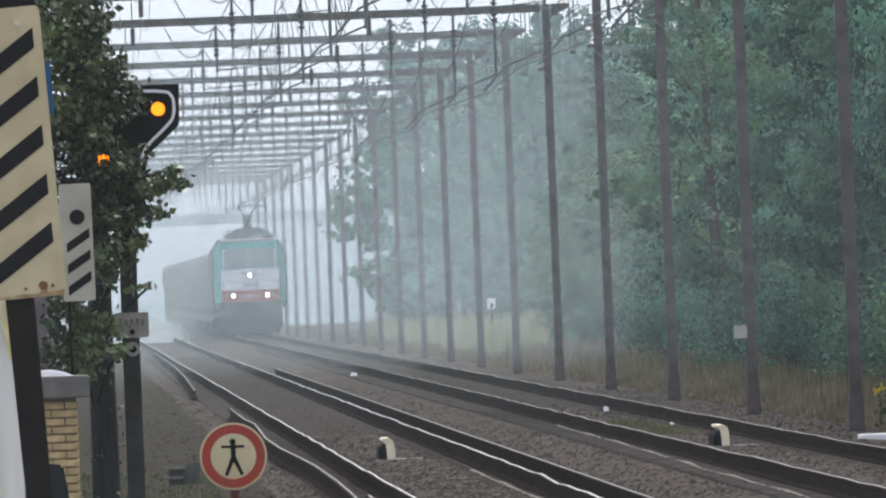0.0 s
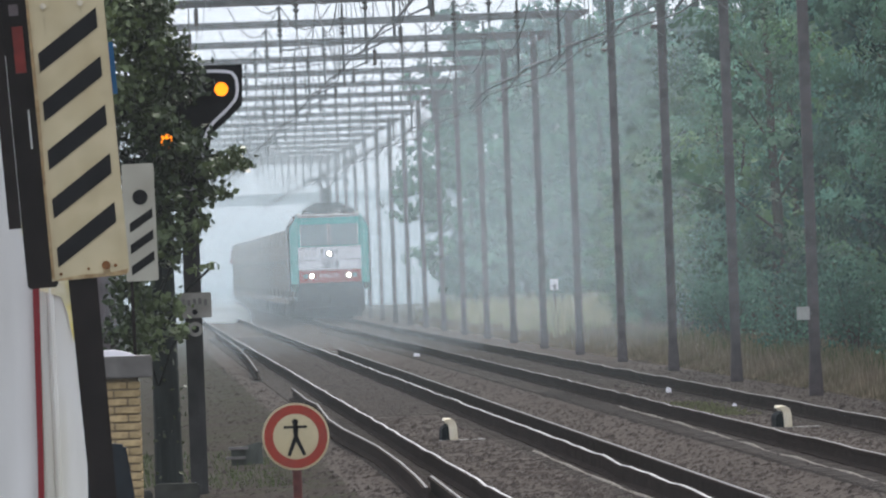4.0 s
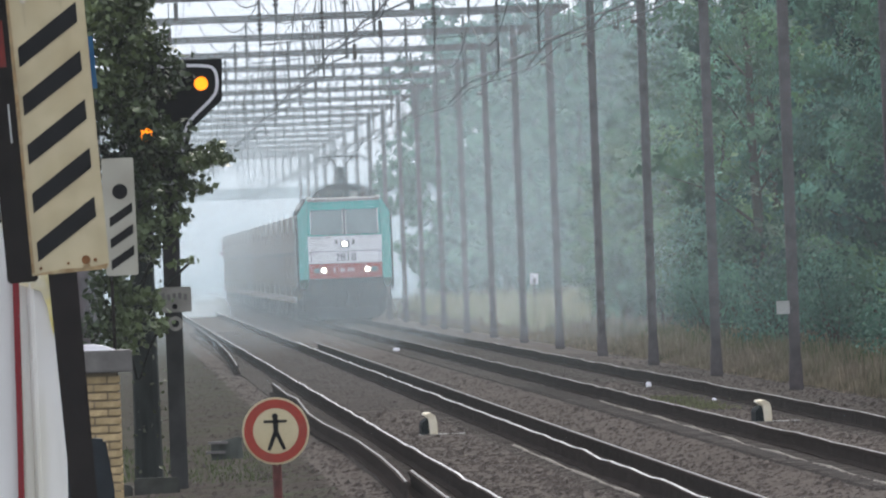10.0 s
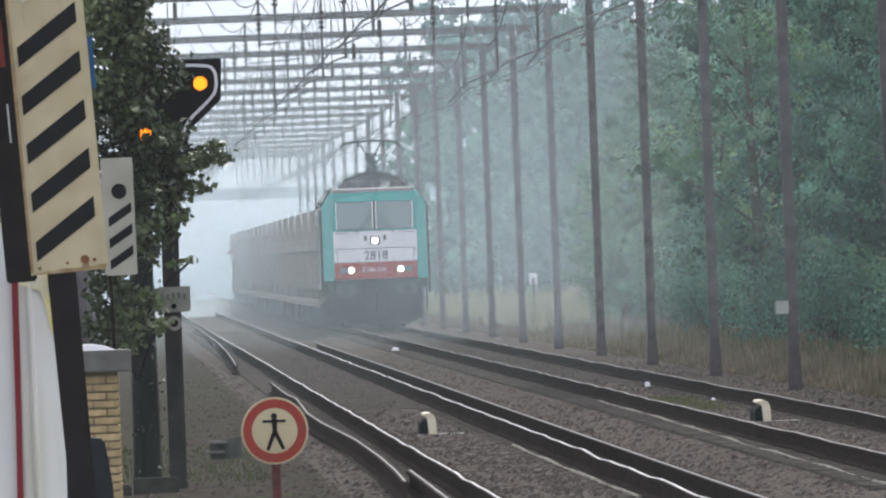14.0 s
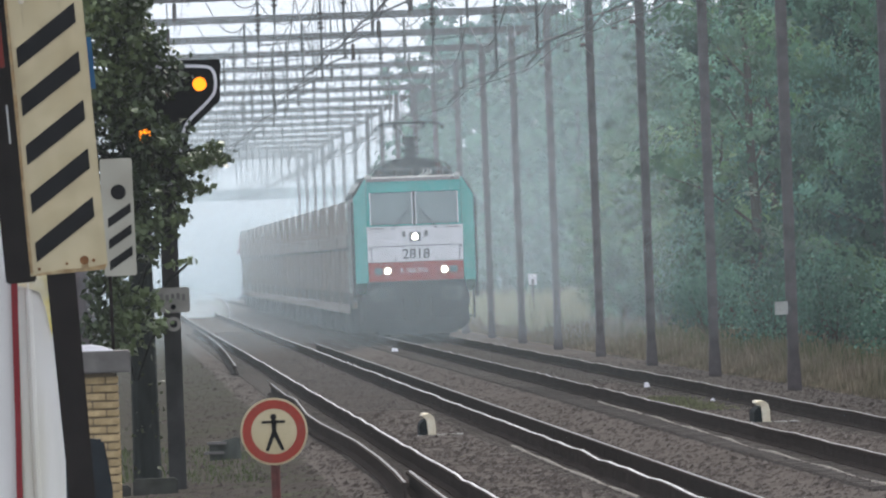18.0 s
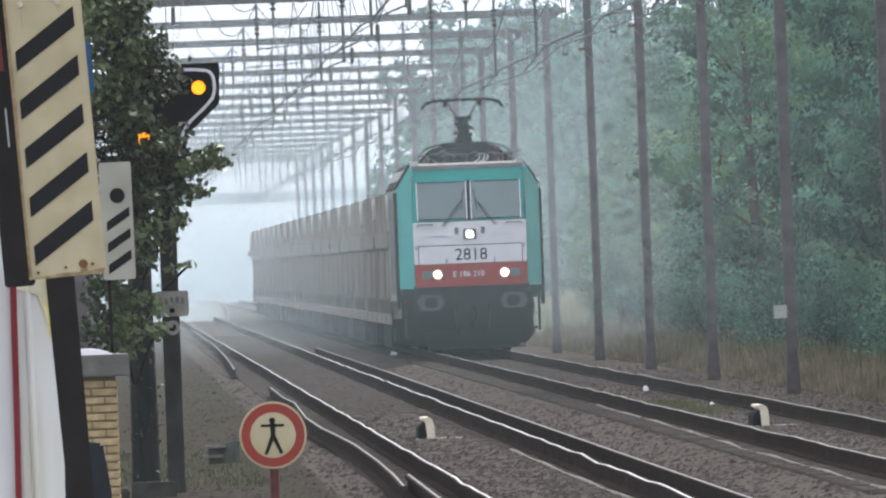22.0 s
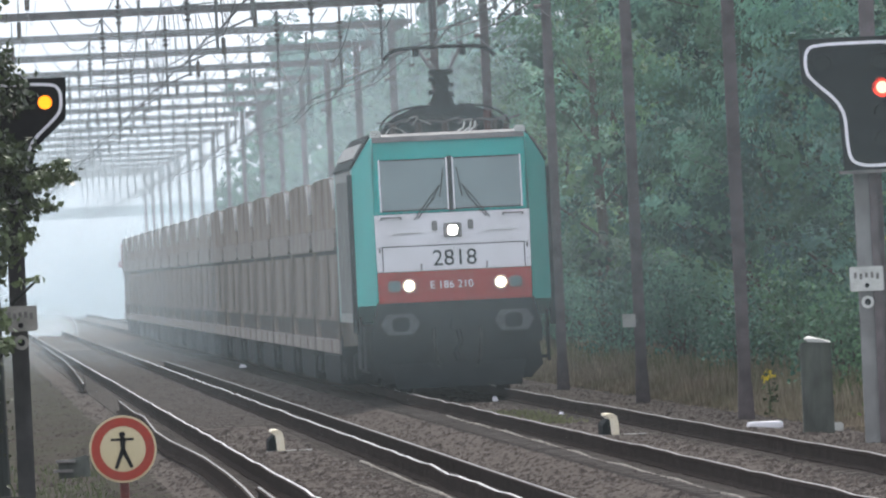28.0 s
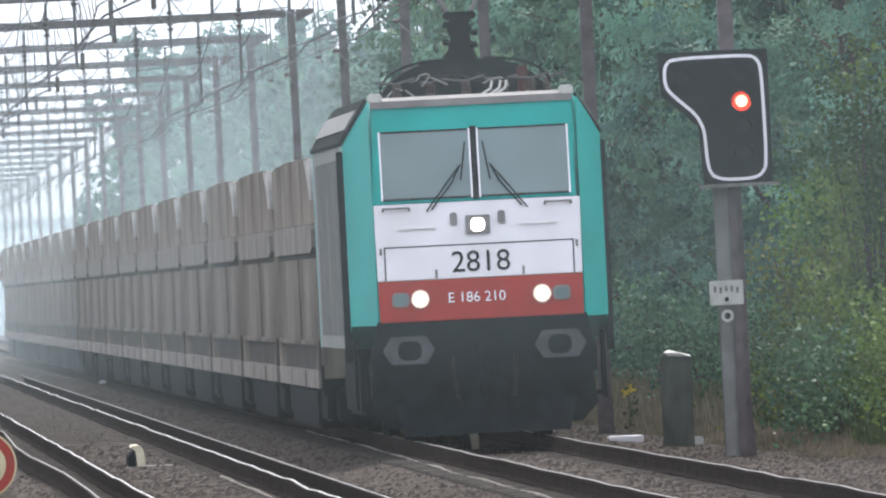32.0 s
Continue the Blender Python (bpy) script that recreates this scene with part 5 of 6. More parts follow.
def dotted_board():
    k = 0.825
    b = thing("dotted_board", pose(0.0, 210.0, 1.85, 0, -0.6, 0), "narrow dull cream board with a black dot and diagonal stripes", "trackside board")
    W, H = 0.345 * k, 1.26 * k
    part("panel", prism(B(), round_poly(W, H, 0.02, 4, W / 2, H / 2), "y", 0.0, 0.02), M["board_dull"], b, "dull cream panel")
    part("dot", cyl(B(), (0.185 * k, -0.005, 0.90 * k), (0.185 * k, 0.0, 0.90 * k), 0.082 * k, n=24), M["black"], b, "black dot")
    for z in (0.52, 0.29, 0.06):
        part("stripe", prism(B(), [(0.06 * k, z * k), (0.31 * k, (z + 0.16) * k), (0.31 * k, (z + 0.26) * k), (0.06 * k, (z + 0.10) * k)], "y", -0.004, 0.0), M["black"], b, "black diagonal stripe")
    part("post", box(B(), (0.03, 0.03, -2.3), (0.06, 0.08, 0.9)), M["post"], b)


def crossing_gear():
    c = thing("crossing_cabinet", (0, 129.0, 0), "white painted cabinet with a red edge and rust-stained side sheet", "cabinet")
    stained = mat("stained_white_sheet", (0.82, 0.81, 0.77), 0.5, vary=0.06, scale=2, stain=(0.55, 0.5, 0.3), stain_amount=0.5, stain_scale=1.2, stretch=(4, 1, 0.5))
    yellow = mat("yellowed_paint", (0.66, 0.56, 0.20), 0.6, vary=0.25, scale=6, stain=(0.8, 0.78, 0.7), stain_amount=0.8, stain_scale=5)
    mid_yellow = mat("half_yellowed_paint", (0.69, 0.63, 0.42), 0.6, vary=0.15, scale=6, stain=(0.72, 0.70, 0.6), stain_amount=0.9, stain_scale=4)
    pale_yellow = mat("faintly_yellowed_paint", (0.71, 0.69, 0.61), 0.6, vary=0.15, scale=6, stain=(0.74, 0.72, 0.66), stain_amount=0.9, stain_scale=4)
    cabinet_white = mat("cabinet_white_paint", (0.72, 0.71, 0.69), 0.5, vary=0.07, scale=2, stain=(0.52, 0.51, 0.46), stain_amount=0.5, stain_scale=0.9, stretch=(3, 1, 0.4))
    panel = [(-1.75, -0.47), (-0.525, -0.47), (-0.50, 1.0), (-0.485, 2.17), (-0.50, 2.22), (-0.525, 2.25), (-0.535, 2.88), (-0.548, 2.98), (-0.566, 3.05), (-0.60, 3.11), (-0.64, 3.14), (-1.75, 3.10)]
    p = part("door_panel", prism(B(), panel, "y", 0.0, 0.5), cabinet_white, c, "large white panel with a rounded top", bevel=0.012)
    for low, high, reach, tone, out in ((2.72, 3.02, -0.66, pale_yellow, 0.004), (2.86, 3.08, -0.64, mid_yellow, 0.006), (2.96, 3.10, -0.62, yellow, 0.008)):
        edge = [(-1.7 + (reach + 1.7) * i / 24, low + 0.02 * math.sin(i * 0.9) + 0.008 * math.sin(i * 2.3) + 0.08 * (i / 24) ** 6) for i in range(25)]
        part("stain", prism(B(), edge + [(reach - 0.01, high), (-1.7, high - 0.02)], "y", -out, 0.0), tone, p, "yellow stain running down from the top")
    part("stain", prism(B(), [(-0.56, 2.15), (-0.49, 2.12), (-0.50, 2.20), (-0.56, 2.235)], "y", -0.006, 0.0), yellow, p)
    part("lock", cyl(B(), (-0.85, -0.03, 2.40), (-0.85, 0.0, 2.40), 0.035, n=16), M["under"], p, "dark round lock")
    part("lock_pin", cyl(B(), (-0.855, -0.04, 2.40), (-0.855, -0.03, 2.40), 0.016, n=12), M["rust"], p)
    part("red_edge", prism(B(), [(-0.545, -0.47), (-0.505, -0.47), (-0.485, 1.0), (-0.475, 1.92), (-0.512, 1.92), (-0.518, 1.0)], "y", -0.03, -0.004), M["crimson"], c, "crimson painted edge")
    v = []
    for y in (0.1, 0.35):
        v += [(-0.49, y, -0.45), (-0.265, y, -0.45), (-0.25, y, 1.0), (-0.225, y, 1.55), (-0.265, y, 1.95), (-0.49, y, 1.88)]
    q = part("side_sheet", solid(B(), v, [(0, 1, 2, 3, 4, 5), (6, 7, 8, 9, 10, 11)] + [(i, (i + 1) % 6, 6 + (i + 1) % 6, 6 + i) for i in range(6)]), stained, c, "white sheet with yellow stains", bevel=0.012)
    part("fold", cyl(B(), (-0.40, 0.1, -0.45), (-0.42, 0.1, 1.85), 0.02, n=8), stained, q)
    part("stain", prism(B(), [(-0.48, 1.84), (-0.36, 1.80), (-0.33, 1.72), (-0.30, 1.55), (-0.285, 1.75), (-0.265, 1.92), (-0.48, 1.87)], "y", 0.082, 0.088), yellow, q)
    hood = thing("signal_hood", (0, 130.0, 0), "black back of a crossing light above the cabinet", "crossing light")
    part("hood", box(B(), (-1.9, 0.0, 3.10), (-0.50, 0.5, 4.6)), M["black"], hood, bevel=0.04)
    part("bracket", box(B(), (-0.75, 0.5, 2.0), (-0.6, 0.56, 3.2)), M["post"], hood)
    part("stand", box(B(), (-1.3, 0.52, -0.47), (-1.2, 0.62, 3.2)), M["post"], hood)
    d = thing("switch_box", (0, 131.0, 0), "black steel switch box beside the post", "box")
    part("case", prism(B(), [(-0.32, -0.47), (0.0, -0.47), (0.0, 0.70), (-0.04, 0.97), (-0.32, 1.0)], "y", 0.0, 0.3), mat("blue_black_paint", (0.011, 0.016, 0.022), 0.6, vary=0.3, scale=6), d, bevel=0.015)
    part("latch", box(B(), (-0.005, -0.02, 0.42), (0.02, 0.04, 0.55)), M["under"], d)
    o = thing("marker_stake", (0, 134.0, 0), "thin orange plastic stake behind the white sheet", "stake")
    part("stake", box(B(), (-0.255, 0.0, -0.47), (-0.225, 0.03, 1.05)), mat("orange_plastic", (0.6, 0.19, 0.05), 0.5), o)
    r = thing("barrier_boom", (0, 139.0, 0), "red and white crossing barrier tip", "barrier")
    part("boom", prism(B(), [(-0.6, 0.33), (0.42, 0.36), (0.52, 0.40), (0.42, 0.46), (0.24, 0.495), (-0.6, 0.42)], "y", 0.0, 0.08), M["red"], r, "red band", bevel=0.01)
    part("white_band", prism(B(), [(-0.6, 0.42), (0.24, 0.495), (0.42, 0.46), (0.44, 0.475), (0.26, 0.53), (-0.6, 0.46)], "y", -0.01, 0.09), M["white"], r, "pale band")
    part("support", box(B(), (-0.55, 0.02, -0.47), (-0.45, 0.07, 0.36)), M["post"], r)


def brick_hut():
    h = thing("brick_hut", (0, 188.3, 0), "small yellow brick hut with a dark concrete roof slab", "hut")
    x0, x1 = -1.60, 0.075
    part("core", box(B(), (x0 + 0.02, 0.02, -0.5), (x1 - 0.02, 1.6, 1.09)), M["mortar"], h, "recessed mortar")
    part("roof_slab", box(B(), (x0 - 0.1, -0.1, 1.09), (x1 + 0.105, 1.7, 1.265)), M["concrete"], h, "dark concrete roof slab", bevel=0.012)
    bm = B()
    box(bm, (0, 0, 0), (0.205, 0.1, 0.052))
    me = mesh_of(bm, "brick", M["brick"], 0.004)
    half = mesh_of(box(B(), (0, 0, 0), (0.097, 0.1, 0.052)), "brick", M["brick"], 0.004)
    for r in range(24):
        z = -0.5 + r * 0.0655
        xx = x1
        first = True
        while xx > x0 + 0.1:
            use = half if first and r % 2 else me
            w = 0.097 if use is half else 0.205
            ob = new("brick", use)
            ob.parent = h
            ob.location = (xx - w, random.uniform(-0.003, 0.003), z)
            xx -= w + 0.011
            first = False
        for j in range(6):
            ob = new("brick", me)
            ob.parent = h
            ob.matrix_basis = pose(x1 - 0.0, 0.12 + j * 0.216 + (0.1 if r % 2 else 0), z, 0, 0, 90)
    lid = thing("metal_lid", (-0.17, 188.9, 1.265), "pale sheet metal lid lying on the hut roof", "lid")
    part("lid", prism(B(), [(-0.3, 0.0), (0.22, 0.0), (0.15, 0.03), (0.05, 0.05), (-0.3, 0.05)], "y", 0.0, 0.6), M["white"], lid)


def crocodile(x, y):
    """A contact ramp between the rails: sheet-metal hood on a dark timber."""
    c = thing("contact_ramp", (x, y, -0.19), "pale curved contact ramp on a dark timber between the rails", "contact ramp", "contact ramps")
    part("timber", prism(B(), [(-0.12, 0.0), (0.05, 0.0), (0.05, 0.19), (-0.05, 0.2), (-0.12, 0.14)], "y", 0.02, 2.2), M["under"], c, "dark timber", bevel=0.012)
    part("hood", prism(B(), [(-0.02, 0.0), (0.07, 0.0), (0.068, 0.15), (0.05, 0.23), (0.005, 0.262), (-0.075, 0.262), (-0.085, 0.235), (-0.035, 0.215)], "y", -0.03, 2.1), M["ramp"], c, "cream curved hood", bevel=0.006)
    part("base_plate", box(B(), (-0.14, -0.1, -0.02), (0.40, 0.8, 0.014)), M["grey_post"], c, "pale flat base plate")


def clutter():
    s = thing("relay_post", (10.95, 302.0, -0.46), "mossy grey-green concrete post with a pale torn cap", "post")
    part("shaft", box(B(), (-0.195, 0, 0), (0.195, 0.33, 1.19)), M["mossy"], s, bevel=0.02)
    part("cap", solid(B(), [(-0.10, -0.05, 1.19), (0.2, -0.05, 1.17), (0.2, 0.3, 1.17), (-0.06, 0.3, 1.19), (-0.16, -0.05, 1.24), (0.05, -0.05, 1.225), (0.19, 0.3, 1.195), (-0.08, 0.3, 1.27)],
         [(0, 1, 2, 3), (4, 5, 6, 7), (0, 1, 5, 4), (1, 2, 6, 5), (2, 3, 7, 6), (3, 0, 4, 7)]), M["plate"], s, "pale torn cap")
    t = thing("concrete_slab", (10.62, 312.0, -0.43), "bright white slab lying beside the track", "slab")
    part("slab", box(B(), (-0.22, 0, 0), (0.22, 1.2, 0.10)), M["white"], t, bevel=0.015)
    d = thing("cable_drum", (11.05, 306.0, -0.44), "small dark drum on the ground", "drum")
    part("drum", cyl(B(), (-0.08, 0, 0.12), (0.08, 0, 0.12), 0.13, n=18), M["under"], d)
    part("flange", cyl(B(), (-0.10, 0, 0.12), (-0.075, 0, 0.12), 0.16, n=18), M["under"], d)
    e = thing("stone_block", (11.3, 305.0, -0.45), "small pale stone block", "block")
    part("block", box(B(), (-0.07, 0, 0), (0.07, 0.2, 0.12)), M["plate"], e, bevel=0.02)
    for x, y, w, h in ((6.55, 542.0, 0.09, 0.10), (8.20, 362.0, 0.05, 0.10), (8.22, 323.5, 0.035, 0.06), (8.62, 292.0, 0.04, 0.11)):
        q = thing("white_stone", (x, y, -0.20), "small white painted stone beside the rail", "stone", "white stones by the rail")
        part("stone", solid(B(), [(-w, 0, 0), (w, 0, 0), (w * 0.9, 0.15, 0), (-w * 0.9, 0.15, 0), (-w * 0.5, 0.02, h), (w * 0.8, 0.03, h * 0.8), (w * 0.6, 0.12, h * 0.9), (-w * 0.6, 0.12, h)],
             [(0, 1, 2, 3), (4, 5, 6, 7), (0, 1, 5, 4), (1, 2, 6, 5), (2, 3, 7, 6), (3, 0, 4, 7)]), M["white"], q, bevel=0.008)
    k = thing("distance_marker", (14.5, 800.0, -0.45), "small white distance marker on a thin post", "sign")
    part("panel", box(B(), (-0.24, 0, 1.36), (0.04, 0.03, 1.72)), M["white"], k)
    part("panel_mark", box(B(), (-0.14, -0.01, 1.38), (-0.04, 0.0, 1.54)), M["roof"], k)
    part("post", box(B(), (-0.13, 0.03, 0), (-0.07, 0.08, 1.6)), M["pole"], k)
    n = thing("pole_plate", (10.845, 380.74, 1.30), "small pale weathered plate fixed to a line pole", "sign")
    part("plate", box(B(), (-0.12, 0, -0.5), (0.09, 0.02, -0.29)), M["plate"], n)
    part("bracket", box(B(), (0.05, 0.02, -0.42), (0.13, 0.06, -0.38)), M["roof"], n)
    st = thing("broken_base", (1.32, 271.0, -0.44), "mossy broken concrete base among the weeds with pale slabs", "concrete base")
    part("base", solid(B(), [(-0.14, 0, 0), (0.17, 0, 0), (0.19, 0.4, 0), (-0.15, 0.4, 0), (-0.10, 0.02, 0.34), (0.15, 0.03, 0.40), (0.14, 0.35, 0.38), (-0.11, 0.36, 0.33)],
         [(0, 1, 2, 3), (4, 5, 6, 7), (0, 1, 5, 4), (1, 2, 6, 5), (2, 3, 7, 6), (3, 0, 4, 7)]), M["mossy"], st, bevel=0.02)
    for x, y, z in ((-0.16, -0.1, 0.20), (-0.13, -0.12, 0.31)):
        part("slab", box(B(), (x - 0.10, y, z), (x + 0.13, y + 0.3, z + 0.035)), M["concrete"], st, "pale broken slab", bevel=0.008)
    part("prop", box(B(), (-0.2, -0.05, 0), (-0.08, 0.15, 0.31)), M["mossy"], st)
    # added tan tubes imitate pale lit ballast edges along the rails
    for pts, label in ((((6.80, 330), (6.76, 287), (6.65, 250), (6.62, 214), (6.53, 180), (6.5, 150)), "added tan tube imitating the lit ballast edge beside the rail"),
                       (((4.35, 258), (4.38, 230), (4.40, 193)), "added tan tube imitating a pale lit line inside the rail")):
        cb = thing("ground_cable", (0, 0, 0), label, "cable", "cables on the ballast")
        fine = []
        for (xa, ya), (xb, yb) in zip(pts, pts[1:]):
            for i in range(6):
                u = i / 6
                x, y = xa + (xb - xa) * u + 0.012 * math.sin(ya + 5 * u), ya + (yb - ya) * u
                fine.append((x, y, bed_height(x) + 0.014 + 0.012 * math.sin(y * 0.35)))
        part("cable", tube(B(), fine, 0.018, 6), M["ballast_line"], cb)
    f = thing("yellow_flower", (11.55, 338.0, -0.45), "yellow-flowering weed beside the track", "plant")
    rng = np.random.default_rng(4)
    part("stem", tube(B(), [(0, 0, 0), (0.03, 0, 0.3), (0.0, 0, 0.55)], 0.012, 5), M["tuft"], f)
    ob = new("blossom", leaves("blossom", rng.normal((0, 0, 0.59), (0.05, 0.05, 0.035), (60, 3)), 0.04, M["flower"], 5))
    ob.parent = f
    ob = new("foliage", leaves("foliage", rng.normal((0, 0, 0.27), (0.07, 0.06, 0.12), (36, 3)), 0.08, M["tuft"], 6))
    ob.parent = f
    lb = thing("concrete_edging", (0.45, 236.0, -0.46), "dark concrete edging blocks at the foot of the signal", "edging")
    part("block", box(B(), (-0.25, 0, 0), (0.2, 0.4, 0.28)), M["dark_concrete"], lb, bevel=0.02)
    part("block", box(B(), (-0.7, 0.1, 0), (-0.27, 0.5, 0.22)), M["dark_concrete"], lb, bevel=0.02)


# ---- plants ----
def tree_mesh(seed, height, count, size, material):
    """Trunk with limbs as one mesh, and the crown's leaves as another: big lobes at the limbs' ends, each of many small sprays, dark gaps between."""
    rng = np.random.default_rng(seed)
    bm = B()
    p, r = Vector((0, 0, -0.2)), 0.015 * height
    spine = [p.copy()]
    for i in range(7):
        q = p + Vector((rng.normal(0, 0.14), rng.normal(0, 0.14), height * 0.85 / 7))
        cyl(bm, p, q, r, r * 0.8, n=8)
        p, r = q, r * 0.8
        spine.append(p.copy())
    sprays, deep = [], []
    n_limbs = 17
    for i in range(n_limbs):
        u = (i + 0.5) / n_limbs
        z = height * (0.06 + 0.88 * u)
        base = spine[min(7, int(u * 7))].lerp(spine[min(7, int(u * 7) + 1)], (u * 7) % 1)
        ang = i * 2.4 + rng.normal(0, 0.4)
        reach = (0.9 + 2.4 * math.sin(math.pi * (0.12 + 0.80 * u)) ** 0.8) * rng.uniform(0.55, 1.15)
        tip = Vector((base.x + reach * math.cos(ang), base.y + reach * math.sin(ang), z + rng.uniform(-0.2, 0.7)))
        mid = base.lerp(tip, 0.5) + Vector((0, 0, 0.25))
        cyl(bm, base, mid, 0.05 * (1.2 - u), 0.03 * (1.2 - u), n=5)
        cyl(bm, mid, tip, 0.03 * (1.2 - u), 0.008, n=5)
        lobe = rng.uniform(0.85, 1.6)
        deep.append((*base.lerp(tip, 0.7), lobe * 0.7))
        for j in range(int(8 + 13 * lobe)):
            d = rng.normal(size=3)
            d /= np.linalg.norm(d)
            d[2] = d[2] * 0.9 + 0.18
            c = np.array(tip) + d * lobe * rng.uniform(0.75, 1.1) * (1, 1, 0.75)
            sprays.append((*c, rng.uniform(0.13, 0.34), *d))
    sp, dp = np.array(sprays), np.array(deep)
    share = sp[:, 3] ** 1.6
    pick = rng.choice(len(sp), count, p=share / share.sum())
    pts = sp[pick, :3] + rng.normal(0, 0.62, (count, 3)) * sp[pick, 3:4] * (1, 1, 0.6)
    out = sp[pick, 4:7]
    # larger leaves deep inside each lobe close it against the light
    inner = count // 6
    pin = rng.choice(len(dp), inner)
    e = rng.normal(size=(inner, 3))
    e /= np.linalg.norm(e, axis=1)[:, None]
    pts = np.concatenate((pts, dp[pin, :3] + e * (dp[pin, 3] * rng.uniform(0.0, 0.9, inner))[:, None]))
    out = np.concatenate((out, e))
    size = np.concatenate((np.full(count, size), np.full(inner, size * 1.3 + 0.08)))
    keep = pts[:, 2] > 0.05
    return mesh_of(bm, "trunk", M["bark"]), leaves("crown", pts[keep], size[keep], material, seed + 50, facing=out[keep] * 1.15 + (0, 0, 0.12))


def trees():
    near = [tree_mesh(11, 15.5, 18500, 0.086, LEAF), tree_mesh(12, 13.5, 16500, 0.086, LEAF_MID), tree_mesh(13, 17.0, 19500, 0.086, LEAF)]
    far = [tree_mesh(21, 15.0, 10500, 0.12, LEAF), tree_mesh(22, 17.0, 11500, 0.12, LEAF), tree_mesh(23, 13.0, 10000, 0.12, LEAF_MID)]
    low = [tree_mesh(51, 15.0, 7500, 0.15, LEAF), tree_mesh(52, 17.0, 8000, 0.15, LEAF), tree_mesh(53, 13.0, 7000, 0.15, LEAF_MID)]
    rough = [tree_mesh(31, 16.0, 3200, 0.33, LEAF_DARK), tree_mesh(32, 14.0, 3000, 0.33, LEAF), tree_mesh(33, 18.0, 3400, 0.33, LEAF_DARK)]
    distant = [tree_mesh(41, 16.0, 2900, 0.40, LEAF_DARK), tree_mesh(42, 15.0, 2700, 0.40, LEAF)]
    kinds = {"near": near, "far": far, "low": low, "rough": rough, "distant": distant}
    rng = np.random.default_rng(77)
    def plant(kind, i, x, y, scale):
        m = Matrix.LocRotScale((x, y, -0.45), Euler((0, 0, rng.uniform(0, 6.28))), (scale, scale, scale * rng.uniform(0.92, 1.1)))
        src = kinds[kind][i]
        th = tagged(new("tree"), "tall dense broadleaf tree with dark green leaves", "tree", "trees along the line")
        th.matrix_basis = m
        for nm, me in zip(("trunk", "crown"), src):
            ob = new(nm, me)
            ob.parent = th
    # the front edge of the wood swings in and out along the line
    y = 293.0
    while y < 505:
        swing = math.sin(y / 17.0) + 0.7 * math.sin(y / 7.3 + 1.0)
        x = 17.0 - 1.1 * swing + rng.normal(0, 0.35)
        plant("near" if y < 385 else "far", int(rng.integers(3)), x, y, rng.uniform(0.8, 1.15))
        y += rng.uniform(4.5, 7.0)
    # lower trees beyond
    y = 520.0
    while y < 690:
        plant("low", int(rng.integers(3)), 17.0 + 0.8 * math.sin(y / 13.0) + rng.normal(0, 0.5), y, 0.88 - 0.42 * (y - 520) / 170 + rng.uniform(-0.07, 0.07))
        y += rng.uniform(6.5, 9.5)
    # a low young edge that runs on and sinks towards the meadow
    y = 590.0
    while y < 775:
        plant("low", int(rng.integers(3)), 15.9 + rng.normal(0, 0.35), y, 0.56 - 0.24 * (y - 590) / 185 + rng.uniform(-0.05, 0.05))
        y += rng.uniform(7, 11)
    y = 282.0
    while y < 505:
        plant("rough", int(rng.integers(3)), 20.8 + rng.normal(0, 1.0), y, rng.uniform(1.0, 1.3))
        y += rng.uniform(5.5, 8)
    # the far wood beyond the meadow
    for x in np.arange(14.7, 37.0, 1.9):
        for row in (940, 952, 966, 985):
            plant("distant", int(rng.integers(2)), x + rng.normal(0, 0.6), row + rng.normal(0, 6), rng.uniform(0.70, 0.88))


